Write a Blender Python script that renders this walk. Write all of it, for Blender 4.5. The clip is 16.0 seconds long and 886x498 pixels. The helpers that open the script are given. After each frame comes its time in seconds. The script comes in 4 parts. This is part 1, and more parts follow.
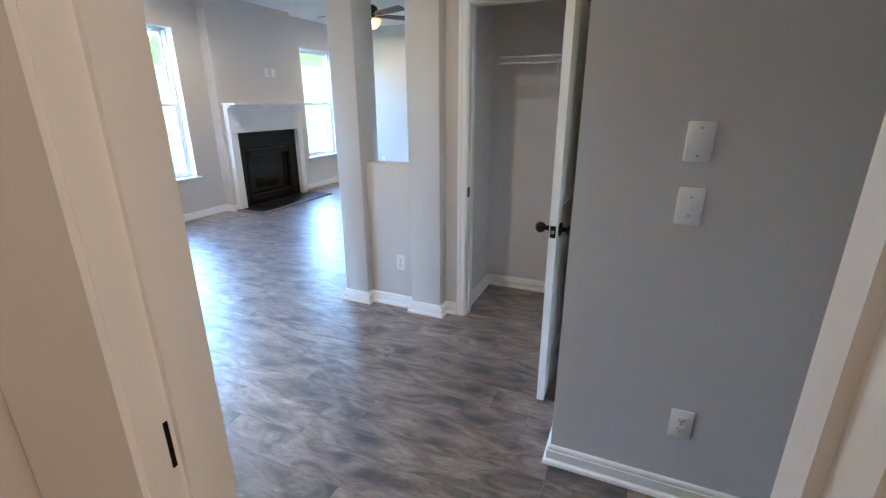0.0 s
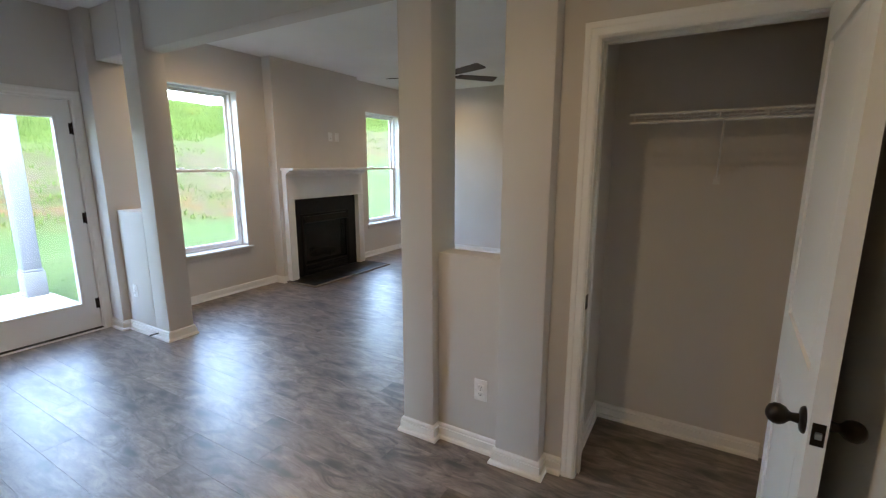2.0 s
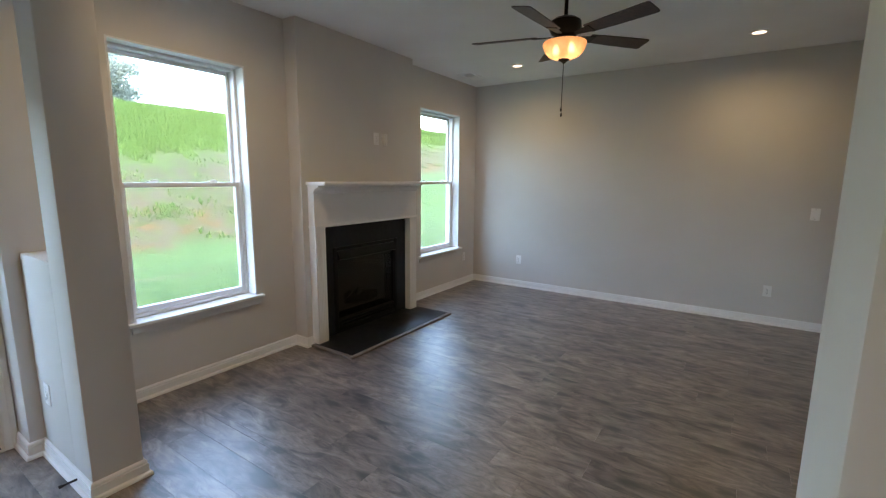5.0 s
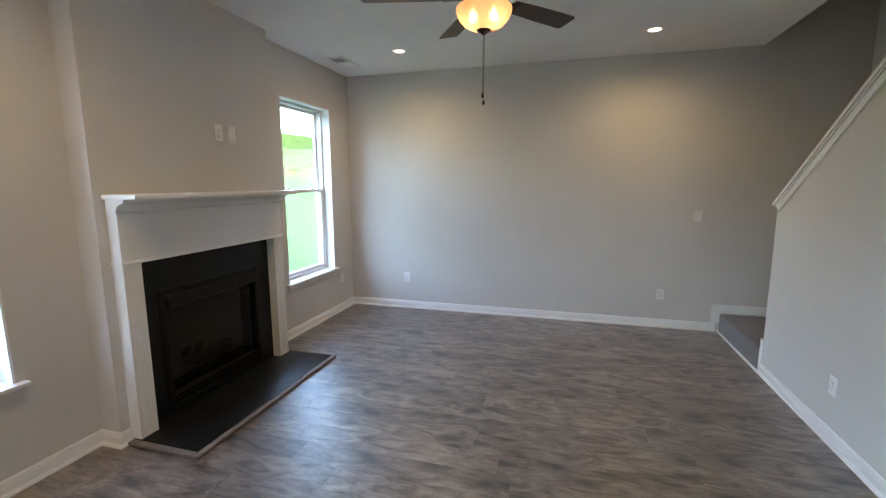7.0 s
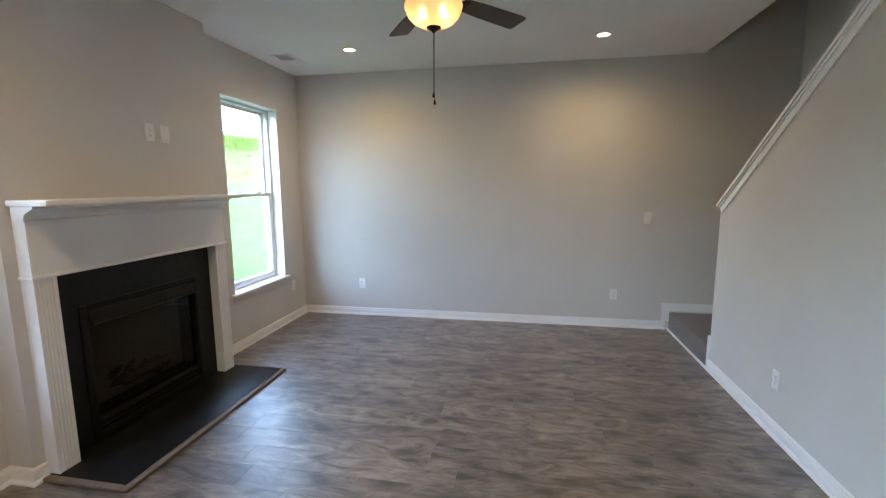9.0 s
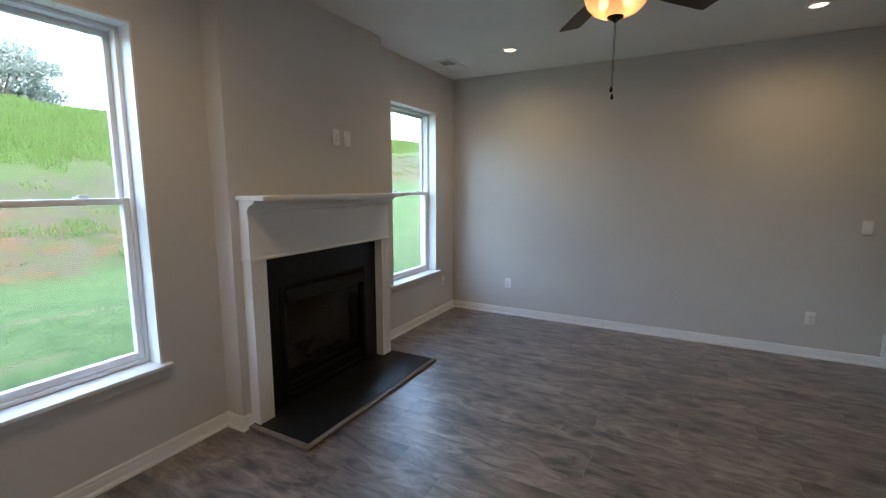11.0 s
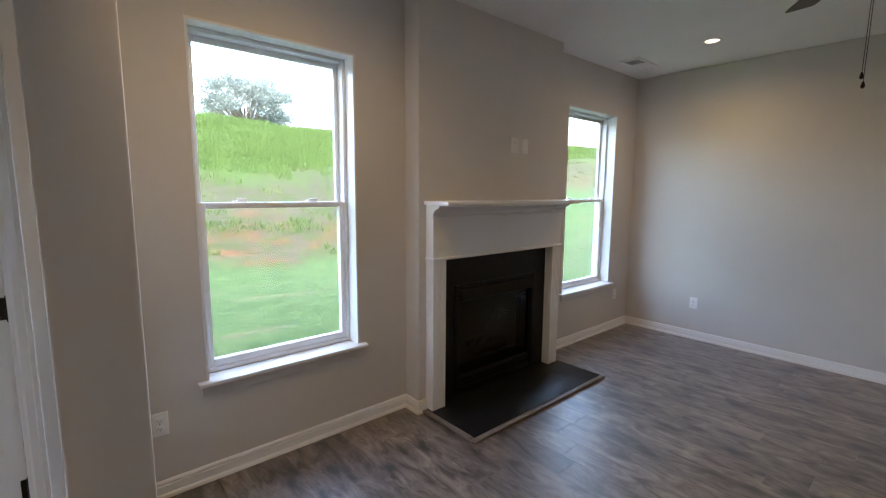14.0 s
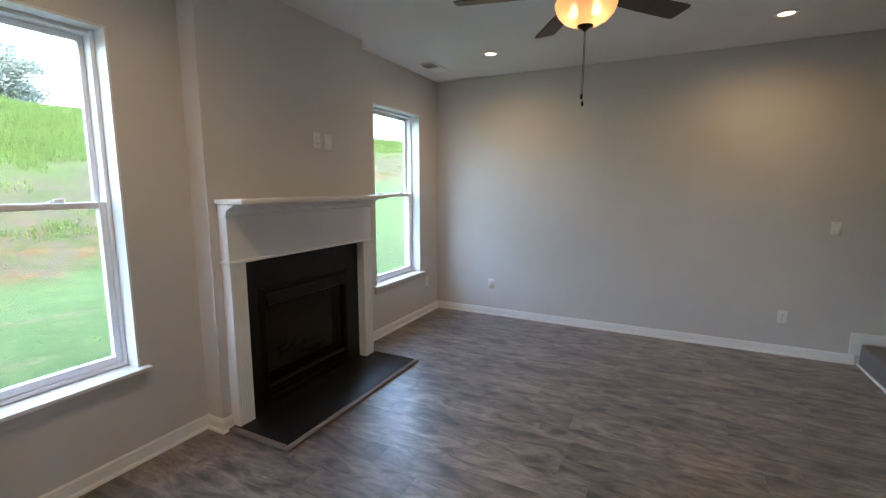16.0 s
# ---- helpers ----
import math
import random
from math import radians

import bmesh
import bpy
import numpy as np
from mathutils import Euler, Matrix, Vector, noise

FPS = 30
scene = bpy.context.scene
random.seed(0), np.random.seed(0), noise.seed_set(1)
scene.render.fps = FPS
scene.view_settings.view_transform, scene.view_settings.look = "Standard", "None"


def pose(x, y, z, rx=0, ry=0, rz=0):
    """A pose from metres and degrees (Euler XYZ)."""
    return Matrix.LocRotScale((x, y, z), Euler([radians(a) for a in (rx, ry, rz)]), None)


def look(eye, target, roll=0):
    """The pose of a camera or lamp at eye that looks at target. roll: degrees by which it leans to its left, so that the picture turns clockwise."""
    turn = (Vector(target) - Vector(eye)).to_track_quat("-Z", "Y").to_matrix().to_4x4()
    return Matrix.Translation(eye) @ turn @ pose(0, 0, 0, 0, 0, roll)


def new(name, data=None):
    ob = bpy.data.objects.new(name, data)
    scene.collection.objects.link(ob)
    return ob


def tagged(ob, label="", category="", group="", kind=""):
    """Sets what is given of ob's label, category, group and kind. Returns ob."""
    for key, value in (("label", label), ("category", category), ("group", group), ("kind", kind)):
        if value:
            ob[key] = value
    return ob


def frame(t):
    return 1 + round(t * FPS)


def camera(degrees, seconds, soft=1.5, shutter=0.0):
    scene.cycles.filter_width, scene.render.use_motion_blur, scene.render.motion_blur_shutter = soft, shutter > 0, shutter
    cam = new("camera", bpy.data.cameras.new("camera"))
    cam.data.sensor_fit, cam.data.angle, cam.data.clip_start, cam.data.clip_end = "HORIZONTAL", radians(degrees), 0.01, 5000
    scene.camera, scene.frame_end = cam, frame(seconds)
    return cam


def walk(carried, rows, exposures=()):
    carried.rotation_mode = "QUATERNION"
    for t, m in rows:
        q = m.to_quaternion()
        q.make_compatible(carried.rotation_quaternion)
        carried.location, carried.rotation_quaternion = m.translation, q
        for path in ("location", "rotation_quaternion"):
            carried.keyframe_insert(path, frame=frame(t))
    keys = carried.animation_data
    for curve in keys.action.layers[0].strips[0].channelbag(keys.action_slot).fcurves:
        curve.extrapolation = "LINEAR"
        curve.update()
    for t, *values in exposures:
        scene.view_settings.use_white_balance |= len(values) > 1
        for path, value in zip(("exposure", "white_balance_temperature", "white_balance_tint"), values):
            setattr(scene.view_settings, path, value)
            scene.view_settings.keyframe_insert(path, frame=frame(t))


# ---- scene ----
cam = camera(90.3, 16.0, soft=1.25)
PATH = [
    (0, (0.514, 0.209, 1.474), (-0.238, 1.951, 0.843), -0.2),
    (0.5, (0.412, 0.337, 1.487), (-0.355, 2.115, 0.987), -0.4),
    (1, (0.293, 0.515, 1.516), (-0.531, 2.285, 1.083), -0.6),
    (1.5, (0.123, 0.716, 1.517), (-0.785, 2.453, 1.118), -0.2),
    (2, (-0.066, 0.946, 1.524), (-1.064, 2.639, 1.147), -0.0),
    (2.5, (-0.261, 1.186, 1.525), (-1.34, 2.829, 1.158), 0.3),
    (3, (-0.489, 1.406, 1.499), (-1.628, 3.012, 1.147), 0.5),
    (3.5, (-0.748, 1.600, 1.518), (-1.916, 3.186, 1.174), 0.6),
    (6, (-2.008, 2.638, 1.517), (-2.914, 4.396, 1.217), 0.2),
    (6.5, (-2.147, 2.807, 1.526), (-2.885, 4.641, 1.224), -0.0),
    (7, (-2.2, 2.919, 1.535), (-2.744, 4.82, 1.239), -0.2),
    (7.5, (-2.191, 2.991, 1.531), (-2.585, 4.931, 1.243), -0.4),
    (8, (-2.147, 3.025, 1.534), (-2.48, 4.976, 1.251), -0.6),
    (10.5, (-2.313, 3.009, 1.534), (-3.025, 4.856, 1.252), 0.0),
    (11, (-2.336, 3.0, 1.533), (-3.272, 4.745, 1.252), -0.0),
    (11.5, (-2.359, 2.978, 1.53), (-3.494, 4.601, 1.25), 0.2),
    (12, (-2.379, 2.936, 1.525), (-3.684, 4.427, 1.249), 0.3),
    (12.5, (-2.396, 2.912, 1.526), (-3.81, 4.3, 1.256), 0.4),
    (13, (-2.408, 2.906, 1.526), (-3.875, 4.24, 1.265), 0.5),
    (13.5, (-2.391, 2.912, 1.53), (-3.89, 4.211, 1.274), 0.4),
    (14, (-2.374, 2.928, 1.534), (-3.876, 4.223, 1.279), 0.4),
    (14.5, (-2.348, 2.957, 1.537), (-3.78, 4.329, 1.274), 0.0),
    (15, (-2.314, 2.978, 1.543), (-3.604, 4.482, 1.272), -0.1),
    (15.5, (-2.283, 2.996, 1.543), (-3.386, 4.641, 1.268), -0.1),
    (16, (-2.254, 2.999, 1.555), (-3.149, 4.765, 1.273), -0.0),
]
EXPOSURES = [(0, 6.28, 5450, 10), (0.5, 6.15, 5750, 11), (1, 5.88, 6300, 13), (1.5, 5.43, 6900, 14), (2, 5.32, 7150, 14), (2.5, 5.1, 7450, 14), (3, 4.97, 7500, 13), (3.5, 4.97, 7400, 12), (6, 5.17, 6900, 12), (6.5, 5.24, 6850, 12), (7, 5.52, 6800, 12), (8, 5.72, 6800, 12), (10.5, 5.06, 6800, 13), (11, 4.86, 6800, 13), (12.5, 4.97, 7050, 16), (14, 4.98, 7150, 17), (15, 5.0, 7050, 16), (16, 5.16, 6950, 15)]
walk(cam, [(t, look(eye, target, roll)) for t, eye, target, roll in PATH], EXPOSURES)

# ---- world, sun, lamps ----
world = bpy.data.worlds.new("sky_world")
scene.world = world
world.use_nodes = True
wn = world.node_tree
sky = wn.nodes.new("ShaderNodeTexSky")
sky.sky_type = "NISHITA"
sky.sun_disc = False
sky.sun_elevation = radians(58)
sky.sun_rotation = radians(127)
sky.air_density, sky.dust_density, sky.ozone_density = 1.0, 2.5, 1.0
wn.nodes["Background"].inputs["Strength"].default_value = 0.15
wn.links.new(sky.outputs[0], wn.nodes["Background"].inputs["Color"])

sun_data = bpy.data.lights.new("sun", "SUN")
sun_data.energy, sun_data.angle, sun_data.color = 0.35, radians(10.0), (1.0, 0.96, 0.90)
sun = new("sun", sun_data)
SUN_FROM = Vector((0.42, -0.32, 0.85))
sun.matrix_world = look(SUN_FROM * 30, (0, 0, 0))

WARM = (1.0, 0.76, 0.50)


def lamp(name, place, watts, radius, colour=WARM, spot=None):
    d = bpy.data.lights.new(name, "SPOT" if spot else "POINT")
    d.energy, d.shadow_soft_size, d.color = watts, radius, colour
    if spot:
        d.spot_size, d.spot_blend = radians(spot), 1.0
    o = new(name, d)
    o.location = place
    return o


FAN = Vector((-2.665, 5.335, 0))
CEIL = 2.80
# The last fitting is unseen, added to put warm light on the half walls.
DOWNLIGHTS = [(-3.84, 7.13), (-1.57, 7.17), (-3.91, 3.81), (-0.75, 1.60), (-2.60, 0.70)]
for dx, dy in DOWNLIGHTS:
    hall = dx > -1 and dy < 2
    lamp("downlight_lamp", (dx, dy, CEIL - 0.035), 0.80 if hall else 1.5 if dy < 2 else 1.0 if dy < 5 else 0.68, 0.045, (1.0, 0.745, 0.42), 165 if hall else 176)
for s in (-1, 1):
    lamp("fan_bulb_lamp", (FAN.x + 0.052 * s, FAN.y - 0.018, 2.378), 0.012, 0.026, WARM)
lamp("powder_room_lamp", (1.75, -0.05, 2.05), 0.46, 0.10, (1.0, 0.70, 0.46))

# ---- materials ----


class Nodes:
    """A node material with short calls for its usual nodes."""

    def __init__(self, name):
        self.mat = bpy.data.materials.new(name)
        self.mat.use_nodes = True
        self.t = self.mat.node_tree
        self.b = self.t.nodes["Principled BSDF"]
        self.out = self.t.nodes["Material Output"]

    def n(self, kind, **inputs):
        node = self.t.nodes.new(kind)
        for k, v in inputs.items():
            self.put(node.inputs[k.replace("_", " ")], v)
        return node

    def put(self, socket, v):
        if isinstance(v, bpy.types.NodeSocket):
            self.t.links.new(v, socket)
        else:
            socket.default_value = v

    def pos(self, scale=(1, 1, 1), offset=None):
        g = self.n("ShaderNodeNewGeometry").outputs["Position"]
        if offset is not None:
            a = self.n("ShaderNodeVectorMath")
            self.put(a.inputs[0], g)
            self.put(a.inputs[1], offset)
            g = a.outputs[0]
        m = self.n("ShaderNodeMapping", Scale=scale)
        self.put(m.inputs["Vector"], g)
        return m.outputs[0]

    def noise(self, vec, scale, detail=4.0, rough=0.55, distort=0.0):
        return self.n("ShaderNodeTexNoise", Vector=vec, Scale=scale, Detail=detail, Roughness=rough, Distortion=distort).outputs["Fac"]

    def ramp(self, fac, stops):
        r = self.n("ShaderNodeValToRGB", Fac=fac)
        e = r.color_ramp.elements
        while len(e) < len(stops):
            e.new(0.5)
        for el, (p, c) in zip(e, stops):
            el.position = p
            el.color = (*c, 1) if len(c) == 3 else c
        return r.outputs["Color"]

    def mix(self, fac, a, b, kind="MIX"):
        m = self.t.nodes.new("ShaderNodeMix")
        m.data_type, m.blend_type = "RGBA", kind
        self.put(m.inputs[0], fac)
        self.put(m.inputs[6], a)
        self.put(m.inputs[7], b)
        return m.outputs[2]

    def math(self, op, a, b=0.0):
        m = self.t.nodes.new("ShaderNodeMath")
        m.operation = op
        self.put(m.inputs[0], a)
        self.put(m.inputs[1], b)
        return m.outputs[0]

    def bump(self, height, strength, distance=0.002):
        return self.n("ShaderNodeBump", Height=height, Strength=strength, Distance=distance).outputs["Normal"]


def grey(v):
    return (v, v, v)


def paint(name, colour, rough=0.6, grain=260.0, relief=0.25, vary=0.05):
    """Rolled or sprayed paint: faint orange peel and faint unevenness of tone."""
    k = Nodes(name)
    p = k.pos()
    big = k.noise(p, 0.9, 3.0)
    lo = tuple(c * (1 - vary) for c in colour)
    hi = tuple(min(1, c * (1 + vary)) for c in colour)
    k.put(k.b.inputs["Base Color"], k.ramp(big, [(0.3, lo), (0.7, hi)]))
    k.put(k.b.inputs["Roughness"], k.ramp(k.noise(p, 3.0, 2.0), [(0.3, grey(rough - 0.06)), (0.7, grey(rough + 0.06))]))
    k.put(k.b.inputs["Normal"], k.bump(k.noise(p, grain, 2.0), relief, 0.0006))
    return k.mat


def plain(name, colour, rough=0.5, metal=0.0, grain=120.0, relief=0.1, vary=0.12):
    k = Nodes(name)
    p = k.pos()
    f = k.noise(p, 14.0, 4.0)
    k.put(k.b.inputs["Base Color"], k.ramp(f, [(0.3, tuple(c * (1 - vary) for c in colour)), (0.7, tuple(min(1, c * (1 + vary)) for c in colour))]))
    k.put(k.b.inputs["Roughness"], k.ramp(k.noise(p, 30.0, 3.0), [(0.3, grey(max(0.02, rough - 0.08))), (0.7, grey(rough + 0.08))]))
    k.b.inputs["Metallic"].default_value = metal
    k.put(k.b.inputs["Normal"], k.bump(k.noise(p, grain, 2.0), relief, 0.0005))
    return k.mat


def dull(name, colour, rough, metal):
    m = plain(name, colour, rough, metal)
    m.node_tree.nodes["Principled BSDF"].inputs["Specular IOR Level"].default_value = 0.15
    return m


def glow(name, colour, strength):
    k = Nodes(name)
    k.b.inputs["Base Color"].default_value = (*colour, 1)
    k.b.inputs["Emission Color"].default_value = (*colour, 1)
    k.b.inputs["Emission Strength"].default_value = strength
    return k.mat


def pane_glass(name, tint=(0.97, 0.99, 0.98)):
    k = Nodes(name)
    tr = k.n("ShaderNodeBsdfTransparent", Color=(*tint, 1))
    gl = k.n("ShaderNodeBsdfGlossy", Roughness=0.02)
    face = k.math("POWER", k.n("ShaderNodeLayerWeight", Blend=0.5).outputs["Facing"], 4.0)
    m = k.n("ShaderNodeMixShader", Fac=k.math("ADD", k.math("MULTIPLY", face, 0.6), 0.025))
    k.put(m.inputs[1], tr.outputs[0])
    k.put(m.inputs[2], gl.outputs[0])
    k.t.links.new(m.outputs[0], k.out.inputs["Surface"])
    return k.mat


def plank_material():
    """Grey-brown vinyl plank: each board its own tone, long grain, darker cathedral streaks and knots."""
    k = Nodes("vinyl_plank")
    rnd = k.math("FRACT", k.math("ADD", k.n("ShaderNodeObjectInfo").outputs["Random"], k.n("ShaderNodeNewGeometry").outputs["Random Per Island"]))
    off = k.n("ShaderNodeCombineXYZ", X=k.math("MULTIPLY", rnd, 37.0), Y=k.math("MULTIPLY", rnd, 91.0), Z=k.math("MULTIPLY", rnd, 13.0)).outputs[0]
    soft = k.noise(k.pos((2.3, 6.2, 1), off), 1.6, 7.0, 0.62, 1.5)
    fine = k.noise(k.pos((3.0, 70.0, 1), off), 1.5, 6.0, 0.66, 0.3)
    mid = k.noise(k.pos((3.4, 13.0, 1), off), 1.5, 9.0, 0.70, 2.2)
    tone = k.ramp(soft, [(0.35, (0.048, 0.034, 0.027)), (0.43, (0.128, 0.097, 0.080)), (0.54, (0.226, 0.178, 0.150)), (0.68, (0.336, 0.274, 0.236))])
    streak = k.ramp(mid, [(0.32, grey(0.36)), (0.42, grey(0.78)), (0.53, grey(1.0)), (0.68, grey(1.22))])
    c = k.mix(0.85, tone, streak, "MULTIPLY")
    hair = k.ramp(fine, [(0.34, grey(0.66)), (0.50, grey(1.0)), (0.68, grey(1.16))])
    c = k.mix(0.5, c, hair, "MULTIPLY")
    bent = k.n("ShaderNodeVectorMath")
    bent.operation = "MULTIPLY_ADD"
    k.put(bent.inputs[0], k.n("ShaderNodeTexNoise", Vector=k.pos((9, 22, 1), off), Scale=1.0, Detail=5.0).outputs["Color"])
    k.put(bent.inputs[1], (0.34, 0.34, 0.0))
    k.put(bent.inputs[2], k.pos((2.6, 6.0, 1), off))
    knots = k.n("ShaderNodeTexVoronoi", Vector=bent.outputs[0], Scale=1.0)
    knots.voronoi_dimensions = "2D"
    kn = k.ramp(knots.outputs["Distance"], [(0.05, grey(0.05)), (0.11, grey(0.20)), (0.20, grey(0.60)), (0.42, grey(1.0))])
    some = k.ramp(k.noise(k.pos((1.1, 2.1, 1), off), 1.3, 1.0), [(0.42, grey(0.0)), (0.49, grey(1.0))])
    c = k.mix(some, c, k.mix(1.0, c, kn, "MULTIPLY"))
    cracks = k.ramp(k.noise(k.pos((7.0, 60.0, 1), off), 1.0, 3.0, 0.7, 2.0), [(0.66, grey(1.0)), (0.72, grey(0.30))])
    c = k.mix(k.ramp(k.noise(k.pos((1.6, 3.0, 1), off), 1.1, 2.0), [(0.50, grey(0.0)), (0.58, grey(0.8))]), c, k.mix(1.0, c, cracks, "MULTIPLY"))
    lift = k.ramp(rnd, [(0.0, grey(0.82)), (0.5, grey(1.0)), (1.0, grey(1.20))])
    c = k.mix(1.0, c, lift, "MULTIPLY")
    k.put(k.b.inputs["Base Color"], c)
    k.put(k.b.inputs["Roughness"], k.ramp(k.noise(k.pos((1, 1, 1)), 2.2, 5.0), [(0.3, grey(0.40)), (0.7, grey(0.52))]))
    k.b.inputs["Specular IOR Level"].default_value = 1.0
    k.b.inputs["Coat Weight"].default_value = 1.0
    k.b.inputs["Coat Roughness"].default_value = 0.37
    k.put(k.b.inputs["Normal"], k.bump(k.mix(0.5, fine, mid), 0.35, 0.0012))
    return k.mat


def carpet_material():
    k = Nodes("carpet")
    p = k.pos()
    f = k.noise(p, 300.0, 3.0, 0.7)
    k.put(k.b.inputs["Base Color"], k.mix(0.35, k.ramp(f, [(0.3, (0.12, 0.11, 0.105)), (0.7, (0.33, 0.31, 0.30))]), k.ramp(k.noise(p, 25.0), [(0.3, (0.15, 0.14, 0.135)), (0.7, (0.26, 0.245, 0.235))])))
    k.b.inputs["Roughness"].default_value = 0.95
    k.put(k.b.inputs["Normal"], k.bump(f, 0.9, 0.006))
    return k.mat


def ground_material():
    """Mown lawn near the house, bare clay and dry weeds at the foot of the bank, tall grass above."""
    k = Nodes("ground_cover")
    p = k.pos()
    xyz = k.n("ShaderNodeSeparateXYZ", Vector=p)
    aside = k.math("MULTIPLY", k.math("MINIMUM", k.math("MAXIMUM", k.math("SUBTRACT", xyz.outputs["Y"], 9.0), 0.0), 12.0), -0.55)
    d = k.math("ADD", k.math("SUBTRACT", aside, xyz.outputs["X"]), k.math("MULTIPLY", k.math("SUBTRACT", k.noise(p, 0.35, 5.0, 0.65), 0.5), 7.0))
    f = k.n("ShaderNodeMapRange", Value=d)
    f.inputs["From Min"].default_value, f.inputs["From Max"].default_value = 10.0, 24.0
    zone = f.outputs["Result"]
    turf = k.ramp(k.noise(k.pos((0.7, 0.6, 1.0)), 4.0, 10.0, 0.85), [(0.32, (0.014, 0.034, 0.009)), (0.47, (0.027, 0.056, 0.019)), (0.58, (0.037, 0.066, 0.024)), (0.70, (0.062, 0.070, 0.036))])
    worn = k.noise(k.pos((1.6, 0.5, 1.0)), 1.1, 7.0, 0.72)
    turf = k.mix(k.ramp(worn, [(0.55, grey(0)), (0.64, grey(0.7))]), turf, (0.070, 0.064, 0.043, 1))
    dry = k.ramp(k.noise(p, 2.2, 8.0, 0.78), [(0.34, (0.017, 0.032, 0.007)), (0.46, (0.031, 0.039, 0.014)), (0.56, (0.043, 0.039, 0.026)), (0.68, (0.056, 0.047, 0.035))])
    band = k.math("MULTIPLY", k.ramp(zone, [(0.04, grey(0)), (0.11, grey(1)), (0.17, grey(1)), (0.30, grey(0))]), k.ramp(k.noise(k.pos((1.0, 0.5, 1.0)), 2.4, 7.0, 0.75), [(0.50, grey(0)), (0.58, grey(0.75))]))
    clay = k.mix(band, dry, (0.084, 0.036, 0.018, 1))
    tall = k.ramp(k.noise(p, 3.0, 8.0, 0.78), [(0.3, (0.018, 0.042, 0.008)), (0.55, (0.031, 0.060, 0.012)), (0.74, (0.050, 0.066, 0.020))])
    a = k.mix(k.ramp(zone, [(0.06, grey(0)), (0.16, grey(1))]), turf, clay)
    b = k.mix(k.ramp(zone, [(0.42, grey(0)), (0.62, grey(1))]), a, tall)
    k.put(k.b.inputs["Base Color"], b)
    k.b.inputs["Roughness"].default_value = 0.9
    k.b.inputs["Specular IOR Level"].default_value = 0.15
    k.put(k.b.inputs["Normal"], k.bump(k.noise(p, 14.0, 5.0, 0.8), 0.8, 0.06))
    return k.mat


def leaf_material(name, dark, light):
    """Leaves that scatter light and let some of it through."""
    k = Nodes(name)
    r = k.n("ShaderNodeNewGeometry").outputs["Random Per Island"]
    col = k.mix(r, (*dark, 1), (*light, 1))
    k.put(k.b.inputs["Base Color"], col)
    k.b.inputs["Roughness"].default_value = 0.7
    k.b.inputs["Specular IOR Level"].default_value = 0.2
    m = k.n("ShaderNodeMixShader", Fac=0.45)
    k.put(m.inputs[1], k.b.outputs[0])
    k.put(m.inputs[2], k.n("ShaderNodeBsdfTranslucent", Color=k.mix(1.0, col, (1.6, 1.6, 1.5, 1), "MULTIPLY")).outputs[0])
    k.t.links.new(m.outputs[0], k.out.inputs["Surface"])
    return k.mat


def slate_material():
    k = Nodes("slate_tile")
    p = k.pos()
    f = k.noise(p, 18.0, 6.0, 0.7)
    k.put(k.b.inputs["Base Color"], k.ramp(f, [(0.3, (0.007, 0.008, 0.009)), (0.7, (0.015, 0.016, 0.018))]))
    k.put(k.b.inputs["Roughness"], k.ramp(k.noise(p, 6.0, 4.0), [(0.3, grey(0.34)), (0.7, grey(0.46))]))
    k.b.inputs["Specular IOR Level"].default_value = 0.22
    k.put(k.b.inputs["Normal"], k.bump(f, 0.3, 0.002))
    return k.mat


def bowl_material():
    """Amber scavo glass that lets its bulbs through."""
    k = Nodes("amber_bowl_glass")
    p = k.pos()
    col = k.ramp(k.noise(p, 16.0, 4.0, 0.6), [(0.3, (1.0, 0.46, 0.22)), (0.7, (1.0, 0.58, 0.33))])
    tl = k.n("ShaderNodeBsdfTranslucent", Color=col)
    tr = k.n("ShaderNodeBsdfTransparent", Color=(1.0, 0.76, 0.52, 1))
    gl = k.n("ShaderNodeBsdfGlossy", Roughness=0.25)
    a = k.n("ShaderNodeMixShader", Fac=0.16)
    k.put(a.inputs[1], tl.outputs[0])
    k.put(a.inputs[2], tr.outputs[0])
    b = k.n("ShaderNodeMixShader", Fac=0.06)
    k.put(b.inputs[1], a.outputs[0])
    k.put(b.inputs[2], gl.outputs[0])
    k.t.links.new(b.outputs[0], k.out.inputs["Surface"])
    return k.mat


def blade_material():
    k = Nodes("walnut_blade")
    f = k.noise(k.pos((20, 20, 4)), 3.0, 5.0, 0.6)
    k.put(k.b.inputs["Base Color"], k.ramp(f, [(0.3, (0.030, 0.020, 0.016)), (0.7, (0.075, 0.050, 0.038))]))
    k.b.inputs["Roughness"].default_value = 0.42
    return k.mat


def oak_trim_material():
    k = Nodes("stained_hearth_trim")
    f = k.noise(k.pos((30, 3, 30)), 4.0, 5.0, 0.6)
    k.put(k.b.inputs["Base Color"], k.ramp(f, [(0.3, (0.12, 0.10, 0.085)), (0.7, (0.26, 0.22, 0.19))]))
    k.b.inputs["Roughness"].default_value = 0.4
    k.put(k.b.inputs["Normal"], k.bump(f, 0.2, 0.001))
    return k.mat


